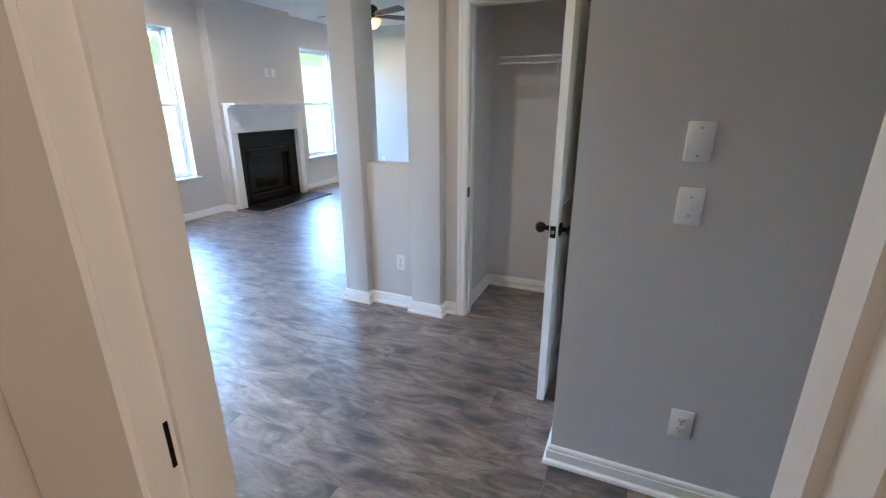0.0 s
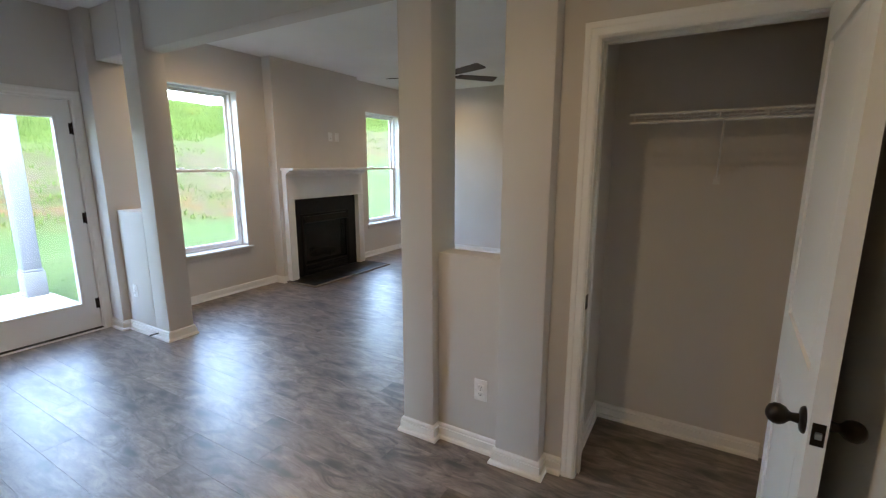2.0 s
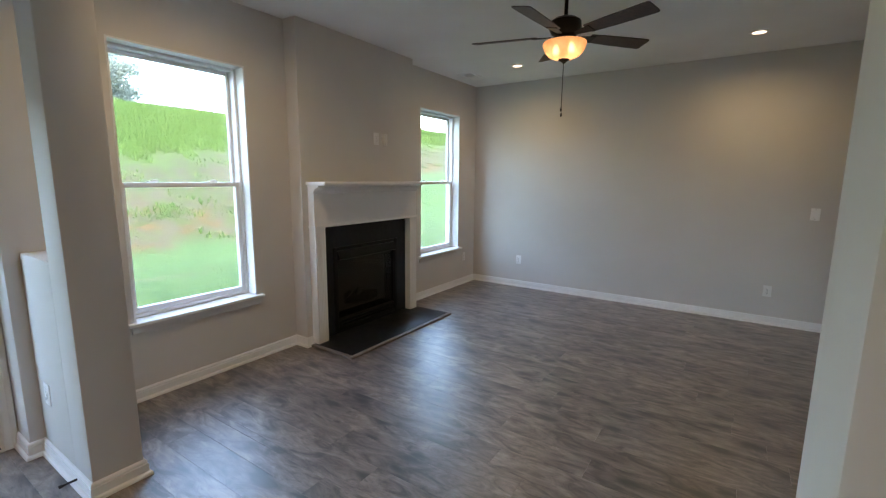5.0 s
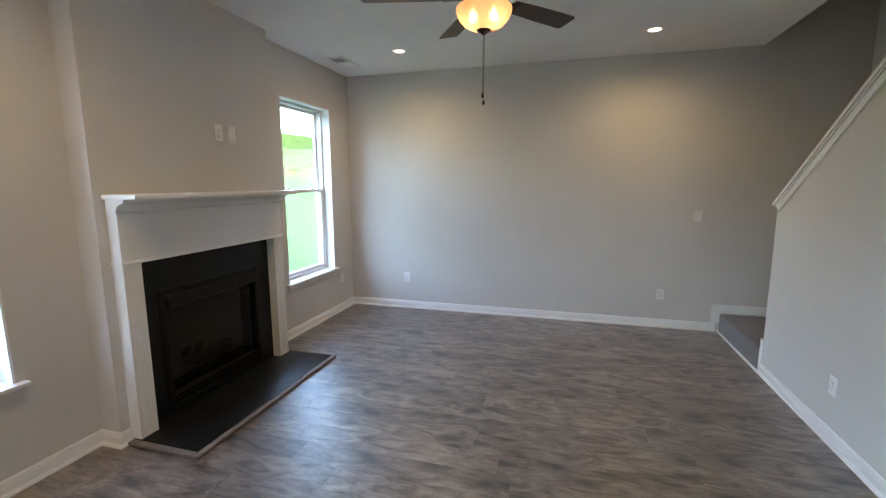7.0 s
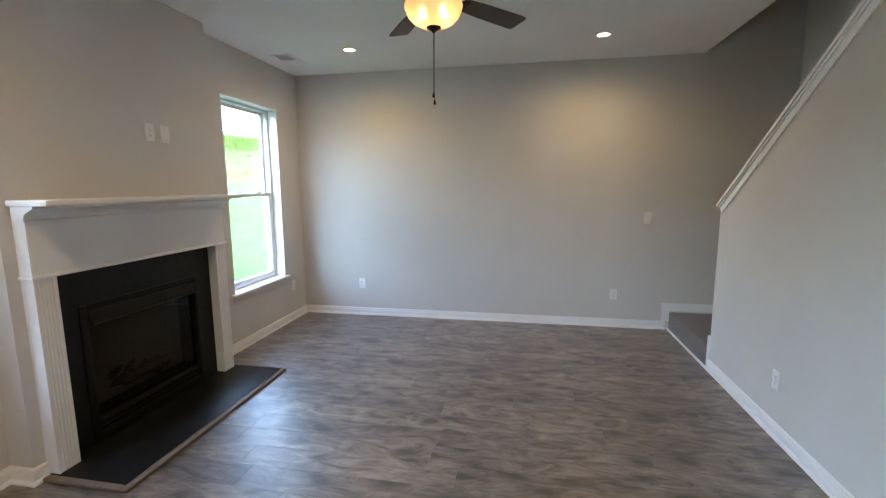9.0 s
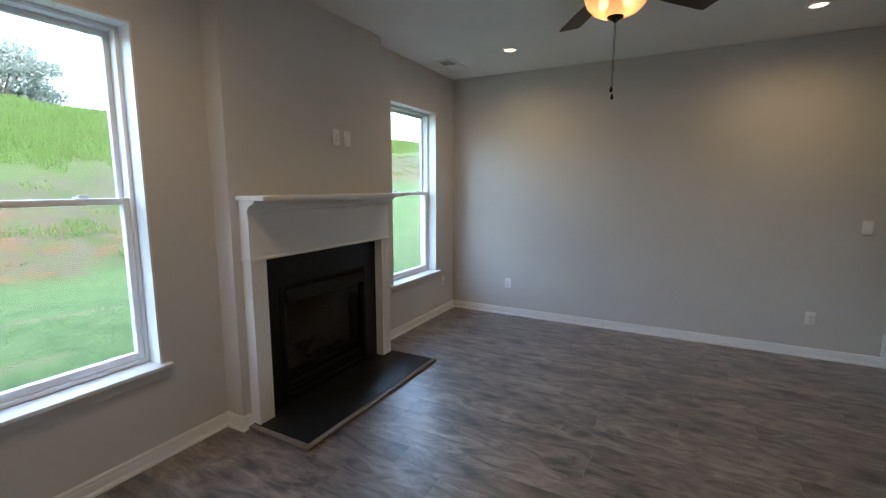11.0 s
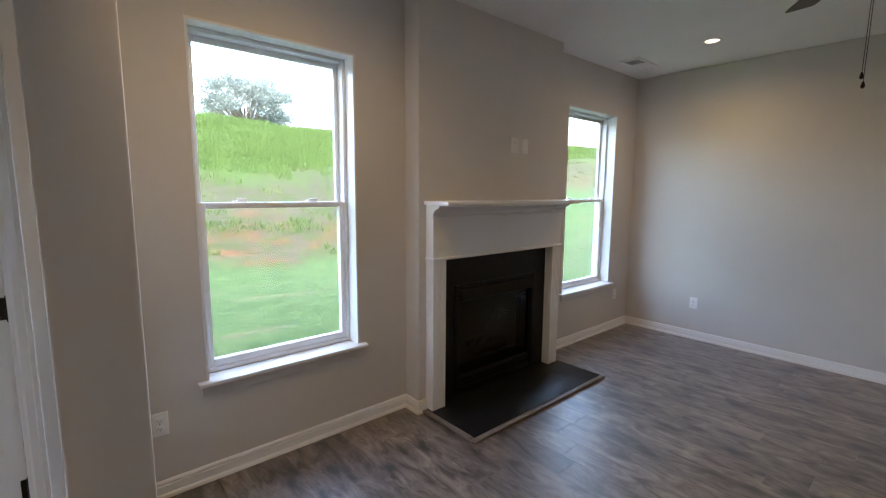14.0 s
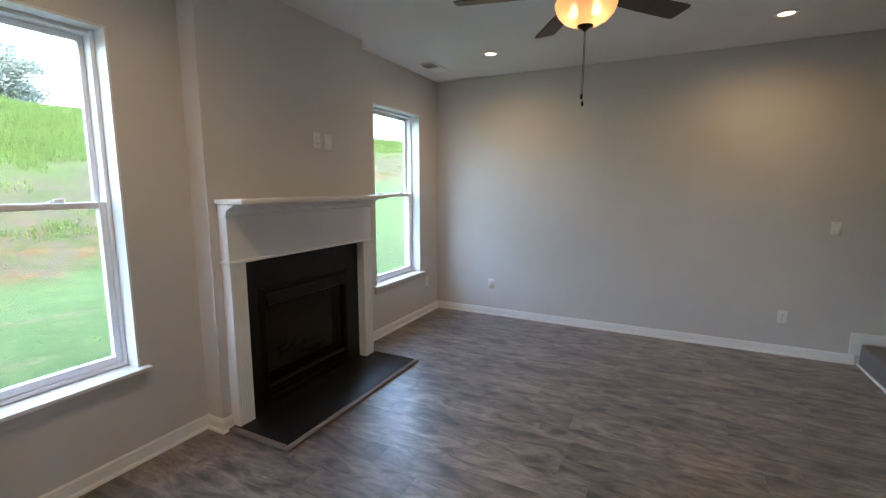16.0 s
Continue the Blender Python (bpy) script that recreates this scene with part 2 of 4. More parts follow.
WALL = paint("greige_wall_paint", (0.685, 0.652, 0.615), 0.72)
CEILING = paint("ceiling_paint", (0.86, 0.86, 0.85), 0.9, 140.0, 0.5)
TRIM = paint("white_trim_paint", (0.88, 0.875, 0.86), 0.36, 90.0, 0.08, 0.02)
DOOR_WHITE = paint("white_door_paint", (0.86, 0.855, 0.84), 0.40, 160.0, 0.15, 0.02)
VINYL = paint("white_vinyl", (0.82, 0.825, 0.825), 0.34, 60.0, 0.04, 0.02)
PLATE = plain("white_plate_plastic", (0.90, 0.89, 0.87), 0.3, 0, 40, 0.02, 0.02)
VENT_GREY = plain("vent_grey", (0.76, 0.76, 0.75), 0.7)
SLOT = plain("dark_slot", (0.03, 0.03, 0.03), 0.6)
PLANK = plank_material()
SUBFLOOR = plain("dark_underlay", (0.03, 0.026, 0.024), 0.9)
CARPET = carpet_material()
SLATE = slate_material()
BLACK_METAL = dull("black_firebox_metal", (0.007, 0.007, 0.0075), 0.5, 0.0)
FIREBOX = plain("sooty_firebox", (0.010, 0.010, 0.010), 0.85)
LOG = plain("ceramic_log", (0.11, 0.096, 0.085), 0.9, 0, 60, 0.8, 0.5)
BRONZE = plain("oil_rubbed_bronze", (0.022, 0.017, 0.014), 0.34, 0.7)
GLASS = pane_glass("window_glass", (0.775, 0.815, 0.815))
FIRE_GLASS = pane_glass("fire_glass", (0.34, 0.34, 0.35))
BOWL = bowl_material()
BULB = glow("lit_bulb", (1.0, 0.80, 0.55), 0.45)
LENS = glow("lit_downlight_lens", (1.0, 0.76, 0.60), 0.13)
BLADE = blade_material()
HEARTH_TRIM = oak_trim_material()
WIRE = plain("white_coated_wire", (0.78, 0.78, 0.76), 0.35)
STEEL = plain("brushed_steel", (0.45, 0.44, 0.42), 0.35, 1.0)
CHAIN = plain("pull_chain", (0.10, 0.085, 0.07), 0.35, 0.8)
GROUND = ground_material()
CONCRETE = plain("patio_concrete", (0.23, 0.228, 0.222), 0.85, 0, 50, 0.5, 0.15)
# The porch's shade on the post is put into this dark blue-grey.
POST_SHADED = paint("shaded_porch_post", (0.115, 0.140, 0.185), 0.5)
ROOFING = plain("roof_underlay", (0.12, 0.12, 0.12), 0.9)
BARK = plain("bark", (0.09, 0.07, 0.055), 0.9, 0, 25, 1.0, 0.4)
# Distance haze is mixed into the far oak's paler, greyer leaf colours.
HAZY_LEAF = leaf_material("hazy_oak_leaf", (0.120, 0.145, 0.134), (0.175, 0.198, 0.182))
LAWN = leaf_material("lawn_blade", (0.040, 0.084, 0.027), (0.068, 0.106, 0.040))
GRASS = leaf_material("tall_grass_blade", (0.048, 0.092, 0.020), (0.084, 0.122, 0.036))
THRESHOLD = plain("bronze_threshold", (0.03, 0.026, 0.022), 0.4, 0.6)

# ---- mesh helpers ----


def box(bm, x0, x1, y0, y1, z0, z1, bevel=0.0, segments=2):
    vs = [bm.verts.new((x, y, z)) for x in (x0, x1) for y in (y0, y1) for z in (z0, z1)]
    fs = [bm.faces.new([vs[i] for i in f]) for f in ((0, 1, 3, 2), (4, 6, 7, 5), (0, 4, 5, 1), (2, 3, 7, 6), (0, 2, 6, 4), (1, 5, 7, 3))]
    if bevel:
        es = list({e for f in fs for e in f.edges})
        bmesh.ops.bevel(bm, geom=es, offset=bevel, segments=segments, affect="EDGES", profile=0.5)
    return vs


def prism(bm, outline, axis, a, b):
    """Extrudes a flat outline of (u, v) along an axis from a to b. x: u=y, v=z; y: u=x, v=z; z: u=x, v=y."""
    def at(u, v, w):
        return {"x": (w, u, v), "y": (u, w, v), "z": (u, v, w)}[axis]
    lo = [bm.verts.new(at(u, v, a)) for u, v in outline]
    hi = [bm.verts.new(at(u, v, b)) for u, v in outline]
    n = len(outline)
    bm.faces.new(lo)
    bm.faces.new(hi[::-1])
    for i in range(n):
        bm.faces.new((lo[i], hi[i], hi[(i + 1) % n], lo[(i + 1) % n]))


def lathe(bm, profile, centre, axis="z", steps=28):
    """Turns a profile of (radius, height) about an axis through centre."""
    rings = []
    for r, h in profile:
        ring = []
        for i in range(steps):
            a = 2 * math.pi * i / steps
            u, v = r * math.cos(a), r * math.sin(a)
            off = {"z": (u, v, h), "x": (h, u, v), "y": (u, h, v)}[axis]
            ring.append(bm.verts.new(Vector(centre) + Vector(off)))
        rings.append(ring)
    for a, b in zip(rings, rings[1:]):
        for i in range(steps):
            j = (i + 1) % steps
            bm.faces.new((a[i], a[j], b[j], b[i]))
    if profile[0][0] > 1e-4:
        bm.faces.new(rings[0][::-1])
    if profile[-1][0] > 1e-4:
        bm.faces.new(rings[-1])


def rod(bm, a, b, r, steps=8):
    a, b = Vector(a), Vector(b)
    d = (b - a)
    q = d.to_track_quat("Z", "Y").to_matrix()
    rings = []
    for p in (a, b):
        rings.append([bm.verts.new(p + q @ Vector((r * math.cos(t), r * math.sin(t), 0))) for t in [2 * math.pi * i / steps for i in range(steps)]])
    for i in range(steps):
        j = (i + 1) % steps
        bm.faces.new((rings[0][i], rings[0][j], rings[1][j], rings[1][i]))
    bm.faces.new(rings[0][::-1])
    bm.faces.new(rings[1])


def link(name, bm, material, smooth=False):
    bmesh.ops.recalc_face_normals(bm, faces=bm.faces)
    me = bpy.data.meshes.new(name)
    bm.to_mesh(me)
    bm.free()
    me.materials.append(material)
    if smooth:
        for p in me.polygons:
            p.use_smooth = True
        me.set_sharp_from_angle(angle=radians(38))
    return new(name, me)


def part(name, bm, material, parent, label="", smooth=False):
    ob = link(name, bm, material, smooth)
    ob.parent = parent
    if label:
        tagged(ob, label)
    return ob


def thing(name, label, category, place=(0, 0, 0), group="", kind=""):
    """An Empty at the thing's base; its parts are built in the thing's own coordinates."""
    e = new(name)
    e.empty_display_size = 0.1
    e.location = place
    return tagged(e, label, category, group, kind)


def boxes(name, dims, material, bevel=0.0, parent=None, label="", smooth=False):
    bm = bmesh.new()
    for d in dims:
        box(bm, *d, bevel=bevel)
    if parent:
        return part(name, bm, material, parent, label, smooth or bevel > 0)
    return link(name, bm, material, smooth or bevel > 0)


def structure(name, dims, material, label, category, bevel=0.0):
    return tagged(boxes(name, dims, material, bevel), label, category, kind="structure")


# ---- plan ----
XW, XO = -4.84, -5.05          # west wall, inner and outer face
YN = 7.94                     # north wall, inner face
XS = -0.66                    # stair wall, living room face
YP0, YP1 = 2.845, 3.09         # dividing wall with pilasters
ZB = 2.41                     # underside of the header
# The third window is unseen, added as a daylight source.
WIN_A, WIN_B, WIN_ADDED = (3.43, 4.335), (6.60, 7.50), (-0.45, 0.85)
WZ0, WZ1 = 0.545, 2.355
DOOR = (1.81, 2.747, 2.088)   # patio door opening: y, y, top
BR = (4.71, 6.26, -4.69)      # chimney breast: y, y, front face
SOUTH, EAST = -2.6, 2.6

# ---- large structure ----
structure("wall_west", [
    (XO, XW, SOUTH, WIN_ADDED[0], 0, CEIL), (XO, XW, WIN_ADDED[0], WIN_ADDED[1], 0, WZ0), (XO, XW, WIN_ADDED[0], WIN_ADDED[1], WZ1, CEIL), (XO, XW, WIN_ADDED[1], DOOR[0], 0, CEIL), (XO, XW, DOOR[0], DOOR[1], DOOR[2], CEIL), (XO, XW, DOOR[1], WIN_A[0], 0, CEIL),
    (XO, XW, WIN_A[0], WIN_A[1], 0, WZ0), (XO, XW, WIN_A[0], WIN_A[1], WZ1, CEIL), (XO, XW, WIN_A[1], WIN_B[0], 0, CEIL),
    (XO, XW, WIN_B[0], WIN_B[1], 0, WZ0), (XO, XW, WIN_B[0], WIN_B[1], WZ1, CEIL), (XO, XW, WIN_B[1], YN + 0.15, 0, CEIL)],
    WALL, "greige painted outside wall with windows and a patio door", "wall")
bm = bmesh.new()
prism(bm, [(BR[0], 0), (4.91, 0), (4.91, 1.05), (6.08, 1.05), (6.08, 0), (BR[1], 0), (BR[1], CEIL), (BR[0], CEIL)], "x", XW, BR[2])
tagged(link("wall_chimney_breast", bm, WALL), "greige painted chimney breast behind the fireplace", "wall", kind="structure")
structure("wall_north", [(XW, 0.35, YN, YN + 0.15, 0, 5.2)], WALL, "plain greige painted end wall of the living room", "wall")

bm = bmesh.new()
prism(bm, [(6.89, 0), (6.89, 1.36), (4.86, 2.80), (3.05, 2.80), (3.05, 0)], "x", XS, XS + 0.12)
stair_wall = tagged(link("wall_stair", bm, WALL), "greige painted stair wall with a sloping top", "wall", kind="structure")
structure("wall_stairwell", [(0.35, 0.47, 3.6, YN + 0.15, 0, 5.2), (-0.54, 0.35, 3.6, 3.72, 0, 5.2), (-0.66, -0.54, 3.6, YN, CEIL + 0.25, 5.2)],
          WALL, "greige painted walls around the stairwell", "wall")
structure("ceiling_stairwell", [(-0.66, 0.47, 3.6, YN + 0.15, 5.2, 5.3)], CEILING, "white ceiling above the stairwell", "ceiling")

# ceiling of the whole floor, open above the stairs
structure("ceiling", [(XO, XS + 0.16, SOUTH, YN, CEIL, CEIL + 0.25), (XS + 0.16, EAST, SOUTH, 3.6, CEIL, CEIL + 0.25)],
          CEILING, "flat white painted ceiling of the ground floor", "ceiling")

# the rest of the ground floor, closed with plain walls
structure("wall_south", [(XO, EAST, SOUTH - 0.15, SOUTH, 0, CEIL)], WALL, "plain greige wall behind the walk", "wall")
structure("wall_east", [(EAST, EAST + 0.15, SOUTH, 3.6, 0, CEIL)], WALL, "plain greige wall at the end of the hall", "wall")
PX0, PX1, PY0, PY1 = -0.028, 0.657, 0.475, 0.590      # doorway where the walk begins
structure("wall_doorway", [(-0.35, PX0 - 0.02, PY0, PY1, 0, CEIL), (PX1 + 0.02, EAST, PY0, PY1, 0, CEIL), (PX0 - 0.02, PX1 + 0.02, PY0, PY1, 2.06, CEIL),
                           (-0.47, -0.35, SOUTH, PY1, 0, CEIL)], WALL, "greige wall round the small room's doorway", "wall")
HX0, HY = 0.33, 1.79                                # outside corner of the hall wall
structure("wall_hall", [(HX0, EAST, HY, 3.6, 0, CEIL)], WALL, "greige hall wall block with an outside corner", "wall")
CX0, CX1 = -0.484, 0.268                            # closet door opening
YC = 2.935
CB = 3.585                                          # closet back wall
structure("wall_closet_front", [(-0.645, CX0 - 0.018, YC, YC + 0.115, 0, CEIL), (CX0 - 0.018, HX0, YC, YC + 0.115, 2.045, CEIL), (CX1 + 0.018, HX0, YC, YC + 0.115, 0, 2.045)],
          WALL, "greige painted wall round the closet door", "wall")
structure("wall_closet_side", [(-0.54, -0.53, YC + 0.115, CB, 0, CEIL)], WALL, "greige painted side wall of the closet", "wall")
structure("wall_closet_back", [(-0.54, HX0, CB, CB + 0.12, 0, CEIL)], WALL, "greige painted back wall of the closet", "wall")

# dividing wall: pilasters, panel with an opening, header
for nm, lab, rows_ in (
    ("wall_divider_east", "greige half wall with two pilasters and a tall opening", [
        (-1.45, -1.25, YP0, YP1, 0, CEIL), (-0.875, -0.645, YP0, YP1, 0, CEIL),
        (-1.25, -0.875, 2.90, 3.03, 0, 1.07), (-1.25, -0.875, 2.90, 3.03, ZB, CEIL)]),
    ("wall_divider_west", "greige half wall beside the patio door with a tall opening", [
        (-4.84, -4.63, 2.805, 3.09, 0, CEIL), (-4.19, -3.975, 2.872, 3.09, 0, CEIL),
        (-4.63, -4.19, 2.872, 3.09, 0, 1.12), (-4.63, -4.19, 2.872, 3.09, ZB - 0.02, CEIL)])):
    structure(nm, rows_, WALL, lab, "wall", bevel=0.009)
structure("beam", [(-3.975, -1.45, 2.94, 3.085, ZB, CEIL)], WALL, "greige painted header beam between the half walls", "beam", bevel=0.006)

# ---- trim ----
PROFILE = [(0.0, 0.0), (0.028, 0.0), (0.0278, 0.007), (0.0262, 0.0135), (0.0225, 0.0185), (0.0170, 0.0205), (0.0120, 0.0210), (0.0120, 0.0225), (0.0145, 0.0230), (0.0145, 0.0625), (0.0105, 0.0640), (0.0095, 0.0670), (0.0115, 0.0710), (0.0112, 0.0765), (0.0080, 0.0815), (0.0050, 0.0860), (0.0, 0.0880)]


def sweep(points, profile, z=0.0, closed=False):
    """Sweeps a (offset, height) profile along a level polyline; the offset goes to the left of the way."""
    bm = bmesh.new()
    pts = [Vector((x, y)) for x, y in points]
    rings = []
    for i, p in enumerate(pts):
        din = (p - pts[i - 1]).normalized() if i else None
        dout = (pts[i + 1] - p).normalized() if i + 1 < len(pts) else None
        din, dout = din or dout, dout or din
        n1, n2 = Vector((-din.y, din.x)), Vector((-dout.y, dout.x))
        m = (n1 + n2) / (1 + n1.dot(n2))
        rings.append([bm.verts.new((p.x + m.x * o, p.y + m.y * o, z + h)) for o, h in profile])
    n = len(profile)
    for a, b in zip(rings, rings[1:]):
        for i in range(n):
            bm.faces.new((a[i], a[(i + 1) % n], b[(i + 1) % n], b[i]))
    bm.faces.new(rings[0])
    bm.faces.new(rings[-1][::-1])
    return bm


def baseboard(points, label="white painted baseboard with a moulded top"):
    return tagged(link("baseboard", sweep(points, PROFILE), TRIM, True), label, "baseboard", kind="structure")


baseboard([(XW, 3.09), (-3.975, 3.09), (-3.975, 2.872), (-4.63, 2.872), (-4.63, 2.805), (XW, 2.805)])
baseboard([(BR[2], 4.77), (BR[2], BR[0]), (XW, BR[0]), (XW, 3.105)])
baseboard([(-0.705, YN), (XW, YN), (XW, BR[1]), (BR[2], BR[1]), (BR[2], 6.225)])
baseboard([(XS, 3.12), (XS, 6.89)])
baseboard([(CX0 - 0.07, YC), (-0.645, YC), (-0.645, YP0), (-0.875, YP0), (-0.875, 2.90), (-1.25, 2.90), (-1.25, YP0), (-1.45, YP0), (-1.45, YP1), (-0.66, YP1)])
baseboard([(2.5, HY), (HX0, HY), (HX0, YC - 0.02)])
baseboard([(HX0 - 0.02, CB), (-0.53, CB), (-0.53, YC + 0.116)])
baseboard([(-0.47, SOUTH + 0.05), (-0.47, PY1), (-0.06, PY1)])
# baseboard that climbs over the landing
structure("baseboard_landing", [(-0.745, -0.665, YN - 0.014, YN, 0.088, 0.285), (-0.665, 0.34, YN - 0.014, YN, 0.200, 0.285)], TRIM,
          "white baseboard stepping up over the carpeted landing", "baseboard")

# sloping cap of the stair wall
slope = math.atan2(1.44, 2.03)
bm = bmesh.new()
cap = [(-0.030, 0.0), (0.150, 0.0), (0.150, 0.022), (-0.030, 0.022)]
skirt = [(-0.012, -0.062), (0.0, -0.062), (0.0, 0.0), (-0.012, 0.0)]
for shape, start in ((cap, -0.012), (skirt, 0.0), ([(-0.020, -0.016), (0.0, -0.016), (0.0, 0.0), (-0.020, 0.0)], -0.004)):
    lo, hi = [], []
    for (u, v) in shape:
        for lst, s in ((lo, start), (hi, 2.485)):
            lst.append(bm.verts.new((XS + u, 6.89 - s * math.cos(slope) + v * math.sin(slope), 1.36 + s * math.sin(slope) + v * math.cos(slope))))
    bm.faces.new(lo)
    bm.faces.new(hi[::-1])
    for i in range(4):
        bm.faces.new((lo[i], hi[i], hi[(i + 1) % 4], lo[(i + 1) % 4]))
tagged(link("trim_stair_cap", bm, TRIM), "white painted sloping cap on the stair wall", "trim", kind="structure")

# carpeted landing, one step up
bm = bmesh.new()
box(bm, -0.675, 0.35, 6.90, YN - 0.015, 0.0, 0.195, bevel=0.022, segments=3)
landing = tagged(link("stair_landing", bm, CARPET, True), "grey carpeted landing one step above the floor", "stairs", kind="structure")
structure("trim_landing", [(-0.690, -0.676, 6.875, YN - 0.016, 0.0, 0.022)], TRIM, "white shoe moulding under the carpeted step", "trim", bevel=0.004)
structure("trim_newel_base", [(-0.675, -0.540, 6.8915, 6.906, 0.023, 0.285), (-0.675, -0.661, 6.865, 6.8915, 0.089, 0.285)], TRIM, "white baseboard end on the stair wall", "trim")


# ---- windows ----
def window(name, y0, y1, label):
    w = thing(name, label, "window", kind="structure")
    xf0, xf1 = XO + 0.015, XW - 0.095       # vinyl frame depth
    t = 0.022
    # white returns of the opening
    boxes("jamb", [(xf1, XW + 0.003, y0, y0 + 0.012, WZ0, WZ1), (xf1, XW + 0.003, y1 - 0.012, y1, WZ0, WZ1), (xf1, XW + 0.003, y0 + 0.012, y1 - 0.012, WZ1 - 0.012, WZ1)], VINYL, parent=w)
    a0, a1, b0, b1 = y0 + 0.012, y1 - 0.012, WZ0 + 0.006, WZ1 - 0.012
    boxes("window_frame", [(xf0, xf1, a0, a0 + t, b0, b1), (xf0, xf1, a1 - t, a1, b0, b1), (xf0, xf1, a0 + t, a1 - t, b1 - t, b1), (xf0, xf1, a0 + t, a1 - t, b0, b0 + 0.024)],
          VINYL, 0.004, w)
    zm = (WZ0 + WZ1) / 2 + 0.005
    i0, i1 = a0 + t, a1 - t
    for nm, x0, x1, z0, z1, rail, foot, st in (("upper_sash", xf0 + 0.010, xf0 + 0.040, zm - 0.016, b1 - t, 0.030, 0.032, 0.026), ("lower_sash", xf0 + 0.050, xf1 - 0.008, b0 + 0.024, zm + 0.016, 0.032, 0.040, 0.032)):
        s = boxes(nm, [(x0, x1, i0, i0 + st, z0, z1), (x0, x1, i1 - st, i1, z0, z1), (x0, x1, i0 + st, i1 - st, z1 - rail, z1), (x0, x1, i0 + st, i1 - st, z0, z0 + foot)],
                  VINYL, 0.004, w)
        g = boxes("pane", [((x0 + x1) / 2 - 0.003, (x0 + x1) / 2 + 0.003, i0 + st - 0.002, i1 - st + 0.002, z0 + foot - 0.002, z1 - rail + 0.002)], GLASS, parent=s, label="clear glass pane")
        g.visible_shadow = False
    for f in (0.25, 0.75):
        y = i0 + (i1 - i0) * f
        boxes("sash_lock", [(xf1 - 0.045, xf1 - 0.012, y - 0.03, y + 0.03, zm + 0.018, zm + 0.026), (xf1 - 0.034, xf1 - 0.020, y - 0.012, y + 0.034, zm + 0.026, zm + 0.036)], VINYL, 0.003, w)
    boxes("window_sill", [(xf1, XW + 0.045, y0 - 0.045, y1 + 0.045, WZ0 - 0.018, WZ0 + 0.004)], TRIM, 0.005, w, "white painted sill board")
    boxes("apron", [(XW, XW + 0.014, y0 - 0.02, y1 + 0.02, WZ0 - 0.075, WZ0 - 0.022)], WALL, 0.003, w)
    return w


window("window_1", *WIN_A, "white vinyl double-hung window looking on a grassy bank")
# Unseen window, added to brighten the hall and the columns with daylight.
window("window_added", *WIN_ADDED, "unseen white vinyl window added to let in daylight")
window("window_2", *WIN_B, "white vinyl double-hung window beside the fireplace")


def hinge(parent, x, y, z, axis="y"):
    bm = bmesh.new()
    rod(bm, (x, y, z - 0.048), (x, y, z + 0.048), 0.0075, 10)
    for zz in (z - 0.052, z + 0.052):
        lathe(bm, [(0.0, -0.005), (0.006, -0.003), (0.006, 0.003), (0.0, 0.005)], (x, y, zz), steps=10)
    if axis == "y":
        box(bm, x - 0.010, x - 0.004, y - 0.026, y + 0.026, z - 0.046, z + 0.046)
    else:
        box(bm, x - 0.026, x + 0.026, y + 0.004, y + 0.010, z - 0.046, z + 0.046)
    return part("hinge", bm, BRONZE, parent, "black metal butt hinge", True)


# ---- patio door ----
pd = thing("door_1", "white full-glass patio door, closed, with black hinges", "door", kind="structure")
y0, y1, top = DOOR
sx0, sx1 = XW - 0.075, XW - 0.030
sy0, sy1, sz1 = y0 + 0.024, y1 - 0.024, top - 0.024
st, head = 0.106, 0.128
boxes("door_slab", [(sx0, sx1, sy0, sy0 + st, 0.022, sz1), (sx0, sx1, sy1 - st, sy1, 0.022, sz1), (sx0, sx1, sy0 + st, sy1 - st, sz1 - head, sz1), (sx0, sx1, sy0 + st, sy1 - st, 0.022, 0.255)],
      DOOR_WHITE, parent=pd)
e0, e1, f0, f1 = sy0 + st, sy1 - st, 0.255, sz1 - head
boxes("glass_bead", [(sx0 - 0.006, sx1 + 0.010, e0, e0 + 0.022, f0, f1), (sx0 - 0.006, sx1 + 0.010, e1 - 0.022, e1, f0, f1), (sx0 - 0.006, sx1 + 0.010, e0 + 0.022, e1 - 0.022, f0, f0 + 0.022), (sx0 - 0.006, sx1 + 0.010, e0 + 0.022, e1 - 0.022, f1 - 0.022, f1)],
      DOOR_WHITE, 0.005, pd)
g = boxes("pane", [((sx0 + sx1) / 2 - 0.004, (sx0 + sx1) / 2 + 0.004, e0 + 0.02, e1 - 0.02, f0 + 0.02, f1 - 0.02)], GLASS, parent=pd, label="clear glass pane")
g.visible_shadow = False
for z in (0.25, 1.05, 1.83):
    hinge(pd, XW - 0.022, sy1 + 0.004, z)
boxes("door_jamb", [(XO, XW, y0, y0 + 0.02, 0, top), (XO, XW, y1 - 0.02, y1, 0, top), (XO, XW, y0 + 0.02, y1 - 0.02, top - 0.02, top)], TRIM, parent=pd)
boxes("threshold", [(XO - 0.03, XW + 0.004, y0 + 0.02, y1 - 0.02, 0.001, 0.020)], THRESHOLD, 0.003, pd, "dark bronze threshold")
boxes("threshold_nosing", [(XW + 0.005, XW + 0.022, y0 + 0.004, y1 - 0.004, 0.0005, 0.015)], TRIM, 0.004, pd, "white painted strip under the door")


